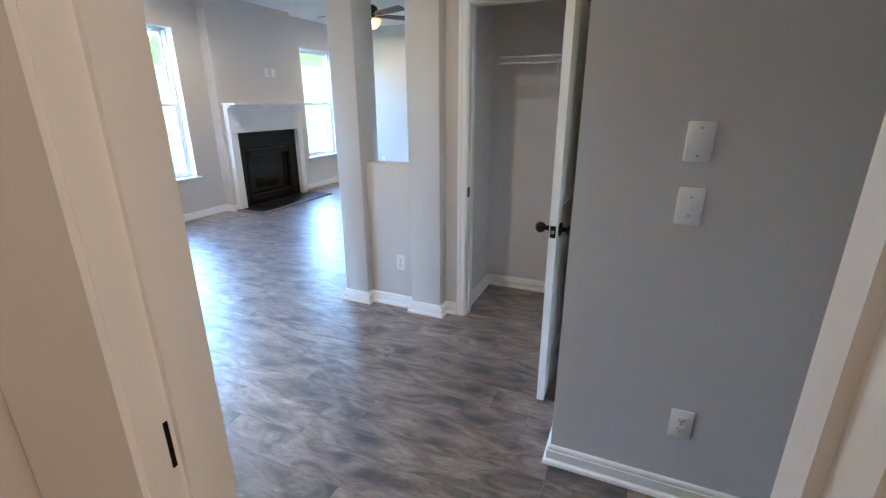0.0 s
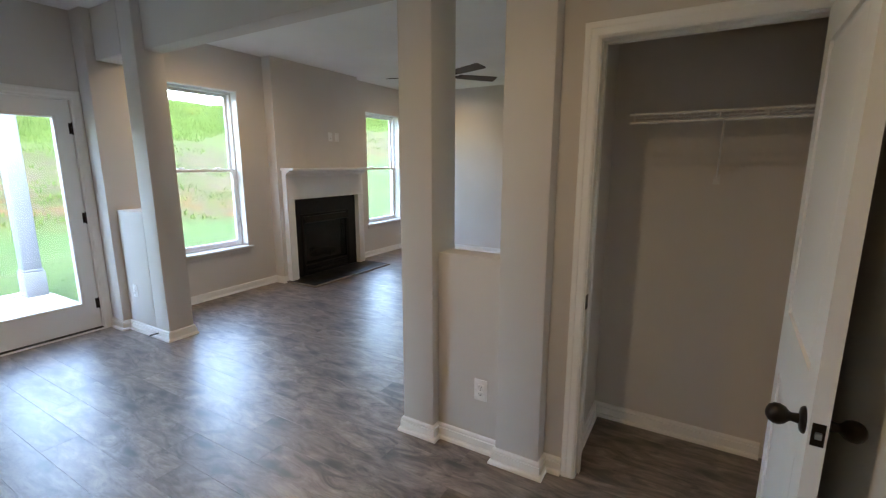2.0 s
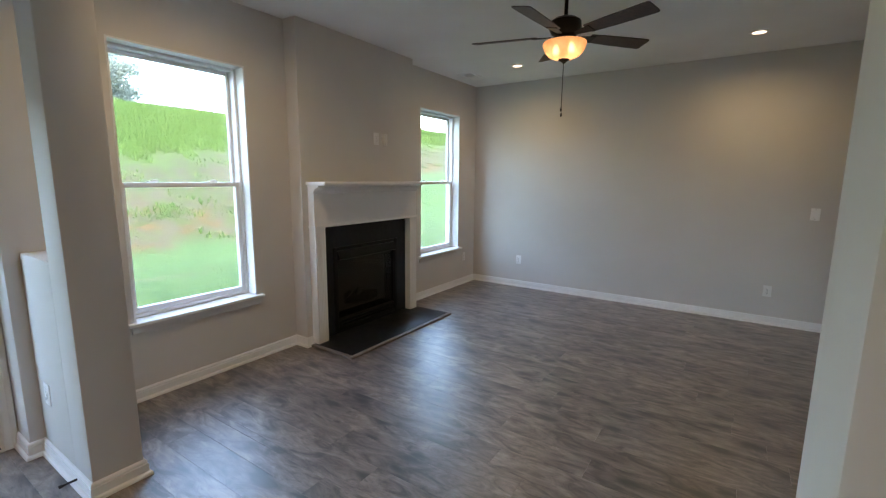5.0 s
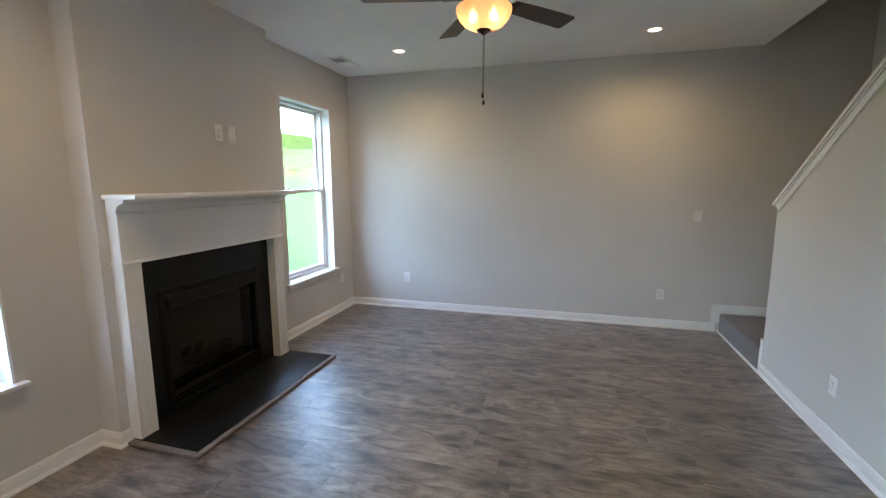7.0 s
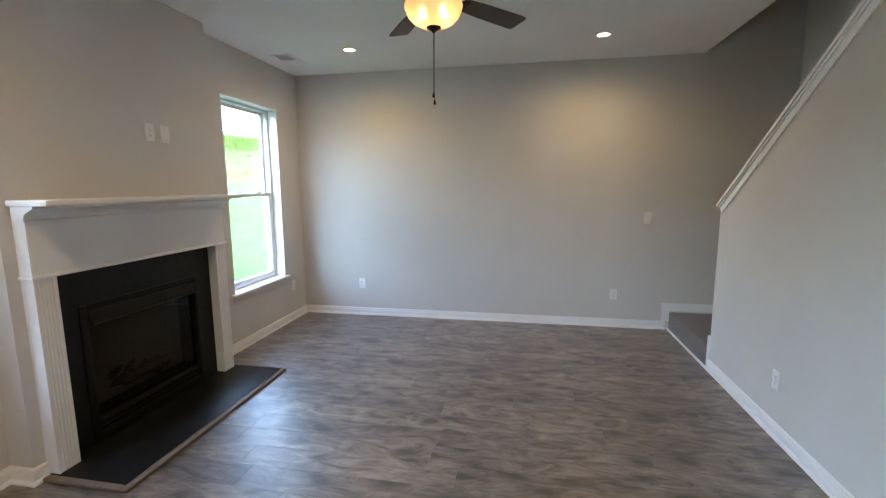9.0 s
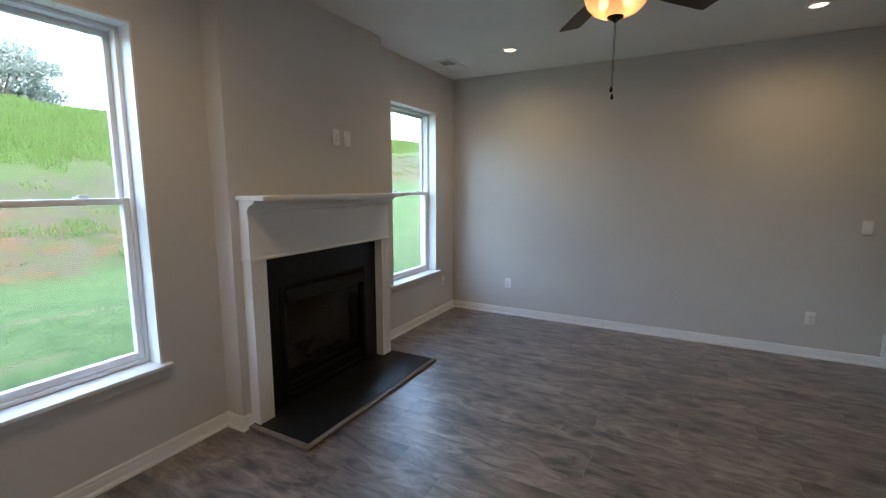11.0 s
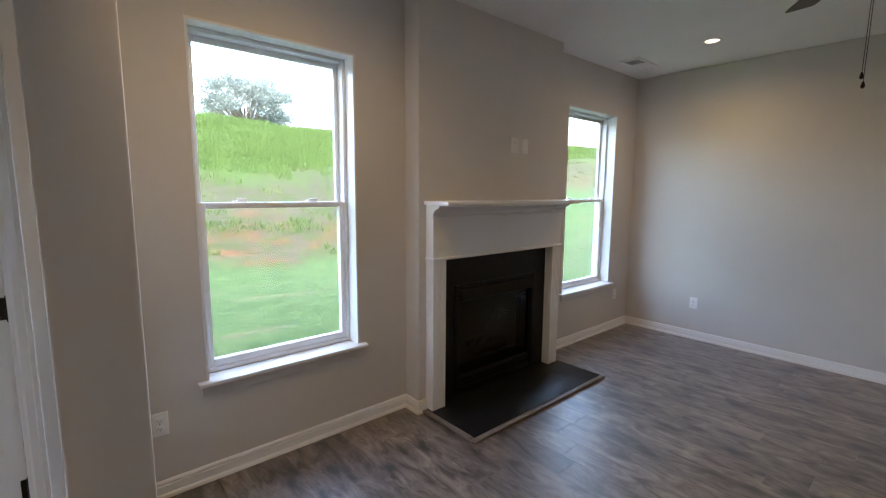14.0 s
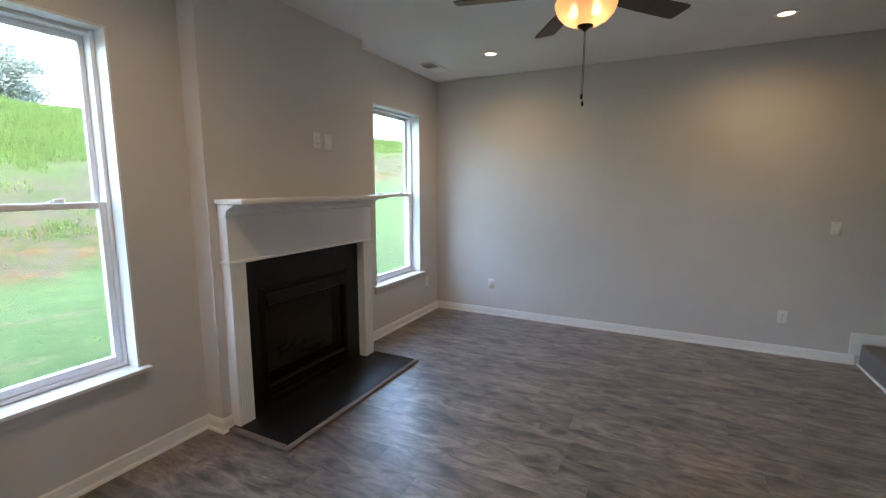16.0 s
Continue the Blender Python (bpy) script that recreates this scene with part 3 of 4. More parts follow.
def casing_frame(name, plane, axis, side, a0, a1, top, label, w=0.062, t=0.016):
    """Door casing round an opening on one face of a wall; side is the way it stands proud."""
    bm = bmesh.new()
    prof = [(0, t * 0.55), (0.010, t * 0.8), (w * 0.55, t * 0.85), (w * 0.62, t), (w - 0.004, t), (w, t * 0.7)]
    for lo, hi, sgn in ((a0, a0 - w, -1), (a1, a1 + w, 1)):
        ring = [(lo + sgn * u, plane + side * v) for u, v in prof] + [(hi, plane), (lo, plane)]
        n = len(ring)
        bot = [bm.verts.new((p, q, 0) if axis == "x" else (q, p, 0)) for p, q in ring]
        up = [bm.verts.new((p, q, top + abs(p - lo)) if axis == "x" else (q, p, top + abs(p - lo))) for p, q in ring]
        bm.faces.new(bot)
        bm.faces.new(up[::-1])
        for i in range(n):
            bm.faces.new((bot[i], up[i], up[(i + 1) % n], bot[(i + 1) % n]))
    ring = [(u, plane + side * v) for u, v in prof] + [(w, plane), (0, plane)]
    l = [bm.verts.new((a0 - u, q, top + u) if axis == "x" else (q, a0 - u, top + u)) for u, q in ring]
    r = [bm.verts.new((a1 + u, q, top + u) if axis == "x" else (q, a1 + u, top + u)) for u, q in ring]
    n = len(ring)
    bm.faces.new(l)
    bm.faces.new(r[::-1])
    for i in range(n):
        bm.faces.new((l[i], r[i], r[(i + 1) % n], l[(i + 1) % n]))
    return tagged(link(name, bm, TRIM), label, "trim", kind="structure")


casing_frame("trim_patio_door", XW, "y", 1, y0 + 0.006, y1 - 0.006, top - 0.006, "white painted casing round the patio door")

# ---- closet: jamb, casing, open door, wire shelf ----
structure("jamb_closet", [(CX0 - 0.017, CX0, YC - 0.001, YC + 0.116, 0, 2.045), (CX1, CX1 + 0.017, YC - 0.001, YC + 0.116, 0, 2.045), (CX0, CX1, YC - 0.001, YC + 0.116, 2.028, 2.045),
                          (CX0, CX0 + 0.010, YC + 0.045, YC + 0.08, 0, 2.028), (CX1 - 0.010, CX1, YC + 0.045, YC + 0.08, 0, 2.028), (CX0 + 0.010, CX1 - 0.010, YC + 0.045, YC + 0.08, 2.018, 2.028)],
          TRIM, "white painted closet door jamb with stop", "trim")
casing_frame("trim_closet", YC, "x", -1, CX0 - 0.006, CX1 + 0.004, 2.031, "white painted casing round the closet door", w=0.062)
structure("strike_plate", [(CX0 - 0.0005, CX0 + 0.0018, YC - 0.0025, YC + 0.036, 0.872, 0.938)], BRONZE, "dark bronze strike plate on the closet jamb", "strike plate")


def panel_door(name, label, width, height, thick, place, turn, rails):
    """A moulded panel door, hinged on its own z axis and lying along +x from it."""
    d = thing(name, label, "door", place, kind="structure")
    d.rotation_euler = (0, 0, turn)
    bm = bmesh.new()
    stile = 0.105
    zs = [0.012, *[v for r in rails for v in r], height]
    box(bm, 0, stile, 0, thick, 0.012, height)
    box(bm, width - stile, width, 0, thick, 0.012, height)
    for z0, z1 in zip(zs[0::2], zs[1::2]):
        box(bm, stile, width - stile, 0, thick, z0, z1)
    part("door_slab", bm, DOOR_WHITE, d)
    for z0, z1 in rails:
        bm = bmesh.new()
        box(bm, stile, width - stile, 0.010, thick - 0.010, z0, z1)
        for yy, s in ((0.010, -1), (thick - 0.010, 1)):
            m = 0.035
            pts = [(stile + 0.012, z0 + 0.012), (width - stile - 0.012, z0 + 0.012), (width - stile - 0.012, z1 - 0.012), (stile + 0.012, z1 - 0.012)]
            inner = [(stile + m, z0 + m), (width - stile - m, z0 + m), (width - stile - m, z1 - m), (stile + m, z1 - m)]
            a = [bm.verts.new((u, yy, v)) for u, v in pts]
            b = [bm.verts.new((u, yy + s * 0.007, v)) for u, v in inner]
            bm.faces.new(b)
            for i in range(4):
                bm.faces.new((a[i], a[(i + 1) % 4], b[(i + 1) % 4], b[i]))
        part("door_panel", bm, DOOR_WHITE, d)
    for side, s in ((0.0, -1), (thick, 1)):
        bm = bmesh.new()
        cx = width - 0.062
        lathe(bm, [(0.033, 0.0), (0.033, s * 0.004), (0.028, s * 0.009), (0.013, s * 0.012), (0.0105, s * 0.026), (0.013, s * 0.031), (0.0215, s * 0.039), (0.0260, s * 0.050), (0.0255, s * 0.061), (0.0200, s * 0.071), (0.0105, s * 0.077), (0.0, s * 0.079)],
              (cx, side, 0.915), "y", 24)
        part("door_knob", bm, BRONZE, d, "oil-rubbed bronze round knob", True)
    boxes("latch_plate", [(width - 0.001, width + 0.0015, thick / 2 - 0.0125, thick / 2 + 0.0125, 0.887, 0.943)], BRONZE, parent=d)
    boxes("latch_bolt", [(width + 0.0015, width + 0.010, thick / 2 - 0.006, thick / 2 + 0.006, 0.908, 0.922)], STEEL, parent=d)
    for z in (0.31, 1.04, 1.77):
        bm = bmesh.new()
        rod(bm, (-0.002, thick + 0.005, z - 0.045), (-0.002, thick + 0.005, z + 0.045), 0.0075, 10)
        box(bm, -0.003, 0.0, 0.004, thick, z - 0.045, z + 0.045)
        part("hinge", bm, BRONZE, d, "black metal butt hinge", True)
    return d


DT = 0.035
panel_door("door_2", "white two-panel closet door standing open at a right angle", 0.750, 2.02, DT, (CX1 - 0.039, YC - 0.018, 0), radians(267.3), [(0.24, 0.80), (1.02, 1.90)])

# wire shelf
ws = thing("wire_shelf", "white coated wire closet shelf with a diagonal bracket", "shelf", (0, 0, 0))
SX0, SX1, SY0, SY1, SZ = -0.405, 0.325, 3.28, CB - 0.005, 1.755
bm = bmesh.new()
rod(bm, (SX0, SY0, SZ), (SX1, SY0, SZ), 0.0058)
rod(bm, (SX0, SY0, SZ - 0.038), (SX1, SY0, SZ - 0.038), 0.0058)
for i in range(5):
    x = SX0 + 0.02 + (SX1 - SX0 - 0.04) * i / 4
    rod(bm, (x, SY0, SZ), (x, SY0, SZ - 0.038), 0.004, 6)
part("front_rail", bm, WIRE, ws, smooth=True)
bm = bmesh.new()
n = 28
for i in range(n):
    x = SX0 + 0.012 + (SX1 - SX0 - 0.024) * i / (n - 1)
    rod(bm, (x, SY0, SZ + 0.003), (x, SY1, SZ + 0.003), 0.0012, 5)
tagged(part("shelf_wire", bm, WIRE, ws), kind="stuff")
bm = bmesh.new()
for yy in (SY1 - 0.006, (SY0 + SY1) / 2):
    rod(bm, (SX0, yy, SZ - 0.004), (SX1, yy, SZ - 0.004), 0.0032, 6)
part("back_rail", bm, WIRE, ws)
bm = bmesh.new()
rod(bm, (-0.02, SY0 + 0.01, SZ - 0.035), (-0.02, SY1 - 0.004, SZ - 0.30), 0.0045)
box(bm, -0.035, -0.005, SY1 - 0.002, SY1 + 0.004, SZ - 0.33, SZ - 0.28)
part("bracket", bm, WIRE, ws)

# ---- doorway of the small room: jamb, stop, casing, strike plate ----
structure("jamb_doorway", [(PX0 - 0.018, PX0, PY0 - 0.001, PY1 + 0.001, 0, 2.06), (PX1, PX1 + 0.018, PY0 - 0.001, PY1 + 0.001, 0, 2.06), (PX0, PX1, PY0 - 0.001, PY1 + 0.001, 2.042, 2.06),
                           (PX0, PX0 + 0.010, PY0 + 0.046, PY0 + 0.084, 0, 2.042), (PX1 - 0.010, PX1, PY0 + 0.046, PY0 + 0.084, 0, 2.042)], TRIM, "white painted jamb of the small room's doorway", "trim")
casing_frame("trim_doorway", PY1, "x", 1, PX0 - 0.005, PX1 + 0.005, 2.047, "white painted casing on the hall side of the doorway")
structure("trim_doorway_inside", [(PX0 - 0.30, PX0 - 0.002, PY0 - 0.010, PY0, 0, 2.10), (PX1 + 0.004, PX1 + 0.062, PY0 - 0.010, PY0, 0, 2.10)], TRIM, "flat white casing inside the small room", "trim")
structure("strike_plate_doorway", [(PX0, PX0 + 0.002, PY0 + 0.033, PY0 + 0.039, 0.990, 1.065)], BRONZE, "dark bronze strike plate on the jamb", "strike plate")

# ---- fireplace ----
ML, MR, MF = 4.772, 6.218, -4.61      # mantel: outer edges, front face
LW = 0.114
mantel = thing("fireplace_mantel", "white painted wooden mantel with fluted legs and a shelf", "mantel", (BR[2], (ML + MR) / 2, 0))
cy = (ML + MR) / 2


def mbox(x0, x1, y0, y1, z0, z1):
    return (x0 - BR[2], x1 - BR[2], y0 - cy, y1 - cy, z0, z1)


for a in (ML, MR - LW):
    bm = bmesh.new()
    flutes = 5
    step = (LW - 0.02) / flutes
    outline = [(0.0, a - cy), (MF - BR[2], a - cy), (MF - BR[2], a + 0.010 - cy)]
    for i in range(flutes):
        c = a + 0.010 + step * (i + 0.5) - cy
        for u, v in ((-0.42, 0.0), (-0.30, 0.002), (0.0, 0.003), (0.30, 0.002), (0.42, 0.0)):
            outline.append((MF - BR[2] - v, c + u * step))
    outline += [(MF - BR[2], a + LW - 0.010 - cy), (MF - BR[2], a + LW - cy), (0.0, a + LW - cy)]
    prism(bm, outline, "z", 0.021, 1.078)
    part("leg", bm, TRIM, mantel)
boxes("frieze", [mbox(BR[2], MF - 0.003, ML, MR, 1.078, 1.40)], TRIM, parent=mantel)
bm = bmesh.new()
box(bm, *mbox(BR[2], MF + 0.010, ML - 0.010, MR + 0.010, 1.078, 1.096), bevel=0.004)
part("band", bm, TRIM, mantel, smooth=True)
bm = bmesh.new()
prof = [(0.0, 1.375), (0.012, 1.382), (0.016, 1.40), (0.030, 1.415), (0.052, 1.425), (0.075, 1.436), (0.075, 1.448), (-0.06, 1.448), (-0.06, 1.375)]
prism(bm, [(MF - 0.003 + u - BR[2], v) for u, v in prof], "y", ML - 0.012 - cy, MR + 0.012 - cy)
part("crown_moulding", bm, TRIM, mantel)
bm = bmesh.new()
box(bm, *mbox(BR[2], -4.445, ML - 0.020, MR + 0.020, 1.448, 1.478), bevel=0.006, segments=3)
part("shelf", bm, TRIM, mantel, smooth=True)

fp = thing("fireplace", "black gas fireplace insert with a glass front and logs", "fireplace", (BR[2], cy, 0))
OY0, OY1, OZ = ML + LW, MR - LW, 1.078
IY0, IY1, IZ0, IZ1 = 5.03, 5.95, 0.045, 0.865
for y0_, y1_, z0_, z1_ in ((OY0, IY0, 0.021, OZ), (IY1, OY1, 0.021, OZ), (IY0, IY1, IZ1, OZ), (IY0, IY1, 0.021, IZ0)):
    boxes("surround_panel", [mbox(BR[2] - 0.02, BR[2] + 0.006, y0_, y1_, z0_, z1_)], SLATE, parent=fp, label="black slate surround")
boxes("insert_frame", [mbox(BR[2] - 0.05, BR[2] + 0.020, IY0, IY0 + 0.045, IZ0, IZ1), mbox(BR[2] - 0.05, BR[2] + 0.020, IY1 - 0.045, IY1, IZ0, IZ1), mbox(BR[2] - 0.05, BR[2] + 0.020, IY0 + 0.045, IY1 - 0.045, IZ1 - 0.03, IZ1), mbox(BR[2] - 0.05, BR[2] + 0.020, IY0 + 0.045, IY1 - 0.045, IZ0, IZ0 + 0.03)],
      BLACK_METAL, 0.003, fp)
for z0, z1 in ((0.075, 0.165),):
    for i in range(3):
        s = (z1 - z0) / 3
        bm = bmesh.new()
        prism(bm, [(BR[2] - 0.030 - BR[2], z0 + s * i), (0.012, z0 + s * i), (0.012, z0 + s * i + s * 0.45), (-0.030, z0 + s * (i + 0.9))], "y", IY0 + 0.045 - cy, IY1 - 0.045 - cy)
        part("louvre", bm, BLACK_METAL, fp)
bm = bmesh.new()
prism(bm, [(-0.030, 0.736), (0.034, 0.742), (0.046, 0.750), (0.047, 0.760), (0.022, 0.826), (-0.030, 0.834)], "y", IY0 + 0.046 - cy, IY1 - 0.046 - cy)
part("hood", bm, BLACK_METAL, fp, smooth=True)
bx = BR[2] - 0.34
boxes("firebox", [mbox(bx - 0.02, bx, IY0, IY1, IZ0, IZ1), mbox(bx, BR[2] - 0.05, IY0, IY0 + 0.03, IZ0, IZ1), mbox(bx, BR[2] - 0.05, IY1 - 0.03, IY1, IZ0, IZ1), mbox(bx, BR[2] - 0.05, IY0 + 0.03, IY1 - 0.03, IZ0, 0.17), mbox(bx, BR[2] - 0.05, IY0 + 0.03, IY1 - 0.03, 0.765, IZ1)],
      FIREBOX, parent=fp)
g = boxes("fire_glass", [mbox(BR[2] - 0.012, BR[2] - 0.008, IY0 + 0.044, IY1 - 0.044, 0.165, 0.737)], FIRE_GLASS, parent=fp, label="dark reflecting glass")
g.visible_shadow = False
rng = random.Random(5)
for (a, b, r) in (((-0.20, 5.22, 0.25), (-0.12, 5.74, 0.27), 0.045), ((-0.16, 5.30, 0.33), (-0.24, 5.62, 0.36), 0.036), ((-0.10, 5.38, 0.24), (-0.22, 5.55, 0.42), 0.030), ((-0.10, 5.66, 0.22), (-0.24, 5.50, 0.38), 0.030)):
    bm = bmesh.new()
    pa, pb = Vector((a[0], a[1] - cy, a[2])), Vector((b[0], b[1] - cy, b[2]))
    q = (pb - pa).to_track_quat("Z", "Y").to_matrix()
    rings = []
    for i in range(9):
        c = pa.lerp(pb, i / 8) + Vector((0, 0, rng.uniform(-0.008, 0.008)))
        rings.append([bm.verts.new(c + q @ Vector((math.cos(t), math.sin(t), 0)) * r * rng.uniform(0.8, 1.15)) for t in [2 * math.pi * j / 10 for j in range(10)]])
    for u, v in zip(rings, rings[1:]):
        for j in range(10):
            bm.faces.new((u[j], u[(j + 1) % 10], v[(j + 1) % 10], v[j]))
    bm.faces.new(rings[0][::-1])
    bm.faces.new(rings[-1])
    part("log", bm, LOG, fp, "grey ceramic fire log", True)

HX, HY0, HY1 = -4.15, 4.724, 6.262
hearth = thing("hearth", "black slate hearth slab edged with grey-brown wood trim", "hearth", (BR[2], cy, 0))
boxes("hearth_slab", [mbox(BR[2] + 0.002, HX - 0.042, HY0 + 0.042, HY1 - 0.012, 0.0, 0.019)], SLATE, 0.001, hearth)
for dims in (mbox(HX - 0.042, HX, HY0, HY1, 0.0, 0.021), mbox(BR[2] + 0.02, HX - 0.042, HY0, HY0 + 0.042, 0.0, 0.021), mbox(-4.605, HX - 0.042, HY1 - 0.012, HY1, 0.0, 0.020)):
    boxes("hearth_trim", [dims], HEARTH_TRIM, 0.008, hearth, "grey-brown wood edge trim")


# ---- wall plates ----
def plate_base(name, label, cat, place, turn, w=0.075, h=0.120, group=""):
    t = thing(name, label, cat, place, group)
    t.rotation_euler = (0, 0, turn)
    bm = bmesh.new()
    box(bm, -w / 2, w / 2, -0.006, 0.0, -h / 2, h / 2, bevel=0.003)
    part("plate", bm, PLATE, t, smooth=True)
    return t


def screws(t, zs):
    for z in zs:
        bm = bmesh.new()
        lathe(bm, [(0.0035, -0.006), (0.0035, -0.0068), (0.0, -0.0072)], (0, 0, z), "y", 10)
        part("screw", bm, STEEL, t, smooth=True)


def outlet(place, turn, label):
    t = plate_base("wall_outlet", label, "outlet", place, turn, group="wall outlets")
    for s in (-1, 1):
        f = boxes("receptacle", [(-0.017, 0.017, -0.0085, -0.006, s * 0.020 - 0.014, s * 0.020 + 0.014)], PLATE, 0.001, t)
        boxes("slot", [(-0.0085, -0.0065, -0.0089, -0.0084, s * 0.020 - 0.003, s * 0.020 + 0.006), (0.0055, 0.0075, -0.0089, -0.0084, s * 0.020 - 0.003, s * 0.020 + 0.005), (-0.0025, 0.0025, -0.0089, -0.0084, s * 0.020 - 0.010, s * 0.020 - 0.005)], SLOT, parent=f)
    screws(t, (0.0,))
    return t


def toggle_switch(place, turn, label):
    t = plate_base("light_switch", label, "light switch", place, turn)
    bm = bmesh.new()
    box(bm, -0.006, 0.006, -0.0085, -0.006, -0.013, 0.013)
    prism(bm, [(-0.0085, -0.004), (-0.020, 0.006), (-0.018, 0.011), (-0.0085, 0.006)], "x", -0.0045, 0.0045)
    part("toggle", bm, PLATE, t)
    screws(t, (-0.030, 0.030))
    return t


def rocker_switch(place, turn, label):
    t = plate_base("light_switch", label, "light switch", place, turn)
    bm = bmesh.new()
    prism(bm, [(-0.006, -0.033), (-0.0105, -0.033), (-0.0075, 0.033), (-0.006, 0.033)], "x", -0.0165, 0.0165)
    part("rocker", bm, PLATE, t)
    screws(t, (-0.048, 0.048))
    return t


def blank_plate(place, turn, label):
    t = plate_base("blank_plate", label, "wall plate", place, turn)
    screws(t, (-0.042, 0.042))
    return t


W, N, E, S = radians(90), 0.0, radians(-90), radians(180)
outlet((XW, 3.21, 0.385), W, "white duplex outlet on the wall under the window")
outlet((XW, 7.65, 0.395), W, "white duplex outlet beside the corner window")
outlet((-4.10, YN, 0.385), N, "white duplex outlet low on the end wall")
outlet((-1.24, YN, 0.360), N, "white duplex outlet low on the end wall")
outlet((-0.985, 2.90, 0.352), N, "white duplex outlet on the half wall")
outlet((0.787, HY, 0.343), N, "white duplex outlet low on the hall wall")
outlet((-4.47, 2.872, 0.39), N, "white duplex outlet on the half wall by the patio door")
outlet((XS, 5.91, 0.345), E, "white duplex outlet on the stair wall")
outlet((BR[2], 5.655, 1.905), W, "white outlet above the mantel")
blank_plate((BR[2], 5.785, 1.905), W, "white blank plate above the mantel")
toggle_switch((0.692, HY, 1.156), N, "white toggle light switch on the hall wall")
blank_plate((0.688, HY, 1.357), N, "white blank plate above the light switch")
rocker_switch((-0.935, YN, 1.190), N, "white rocker light switch on the end wall")

# spring door stop on the half wall's baseboard
ds = thing("door_stop", "black spring door stop screwed to the baseboard", "door stop", (-4.13, 2.857, 0.05))
bm = bmesh.new()
for i in range(14):
    lathe(bm, [(0.005, -0.004 * i), (0.0065, -0.004 * i - 0.002), (0.005, -0.004 * i - 0.004)], (0, 0, 0), "y", 10)
part("spring", bm, BRONZE, ds, smooth=True)
bm = bmesh.new()
lathe(bm, [(0.0, -0.056), (0.008, -0.057), (0.008, -0.070), (0.0, -0.072)], (0, 0, 0), "y", 12)
part("rubber_tip", bm, SLOT, ds, smooth=True)

# ---- ceiling: fan, downlights, vent ----
fan = thing("ceiling_fan", "dark bronze ceiling fan with brown blades and lit amber bowl", "ceiling fan", (FAN.x, FAN.y, CEIL))
ZC = CEIL


def fz(profile):
    return [(r, z - ZC) for r, z in profile]


K = 0.868                      # a 48-inch fan on a short downrod


def fk(profile):
    return [(r * K, 1.535 + (z - 1.535) * K - ZC) for r, z in profile]


bm = bmesh.new()
lathe(bm, fz([(0.070, 2.80), (0.070, 2.788), (0.062, 2.772), (0.040, 2.760), (0.014, 2.756)]), (0, 0, 0), steps=28)
part("canopy", bm, BRONZE, fan, smooth=True)
bm = bmesh.new()
lathe(bm, fz([(0.0125, 2.762), (0.0125, 2.612), (0.026, 2.606), (0.030, 2.585)]), (0, 0, 0), steps=16)
part("downrod", bm, BRONZE, fan, smooth=True)
bm = bmesh.new()
lathe(bm, fk([(0.03, 2.755), (0.085, 2.748), (0.118, 2.725), (0.124, 2.675), (0.108, 2.640), (0.088, 2.625), (0.088, 2.598), (0.098, 2.590), (0.098, 2.568), (0.02, 2.564)]), (0, 0, 0), steps=32)
part("motor_housing", bm, BRONZE, fan, smooth=True)
ZBLADE = 1.535 + (2.618 - 1.535) * K
BLADE_TURN = 50.0
for i in range(5):
    a = radians(BLADE_TURN + 72 * i)
    m = Matrix.Translation((0, 0, ZBLADE - ZC)) @ Matrix.Rotation(a, 4, "Z") @ Matrix.Rotation(radians(-12), 4, "X") @ Matrix.Scale(0.925, 4)
    bm = bmesh.new()
    prism(bm, [(0.10, -0.018), (0.17, -0.030), (0.235, -0.042), (0.235, 0.042), (0.17, 0.030), (0.10, 0.018)], "z", -0.003, 0.003)
    bmesh.ops.transform(bm, matrix=m, verts=bm.verts)
    part("blade_arm", bm, BRONZE, fan)
    bm = bmesh.new()
    out = [(0.20, -0.052), (0.40, -0.064), (0.65, -0.070), (0.685, -0.068), (0.695, -0.057), (0.695, 0.057), (0.685, 0.068), (0.65, 0.070), (0.40, 0.064), (0.20, 0.052)]
    prism(bm, out, "z", 0.003, 0.009)
    bmesh.ops.transform(bm, matrix=m, verts=bm.verts)
    part("blade", bm, BLADE, fan, "dark walnut-brown blade")
bm = bmesh.new()
lathe(bm, fk([(0.166, 2.572), (0.169, 2.562), (0.165, 2.542), (0.150, 2.506), (0.121, 2.474), (0.079, 2.452), (0.028, 2.444)]), (0, 0, 0), steps=36)
for f in [f for f in bm.faces if len(f.verts) > 4]:
    bm.faces.remove(f)
bowl = part("light_bowl", bm, BOWL, fan, "lit amber glass bowl shade", True)
bm = bmesh.new()
lathe(bm, fk([(0.044, 2.450), (0.043, 2.441), (0.022, 2.430), (0.012, 2.421), (0.0, 2.412)]), (0, 0, 0), steps=18)
part("finial", bm, BRONZE, bowl, smooth=True)
for s in (-1, 1):
    bm = bmesh.new()
    lathe(bm, [(0.0, -0.039), (0.014, -0.035), (0.0226, -0.019), (0.0226, -0.007), (0.012, 0.016), (0.010, 0.026)], (0.054 * s, -0.018, 2.397 - ZC), steps=16)
    part("bulb", bm, BULB, bowl, "glowing frosted bulb", True)
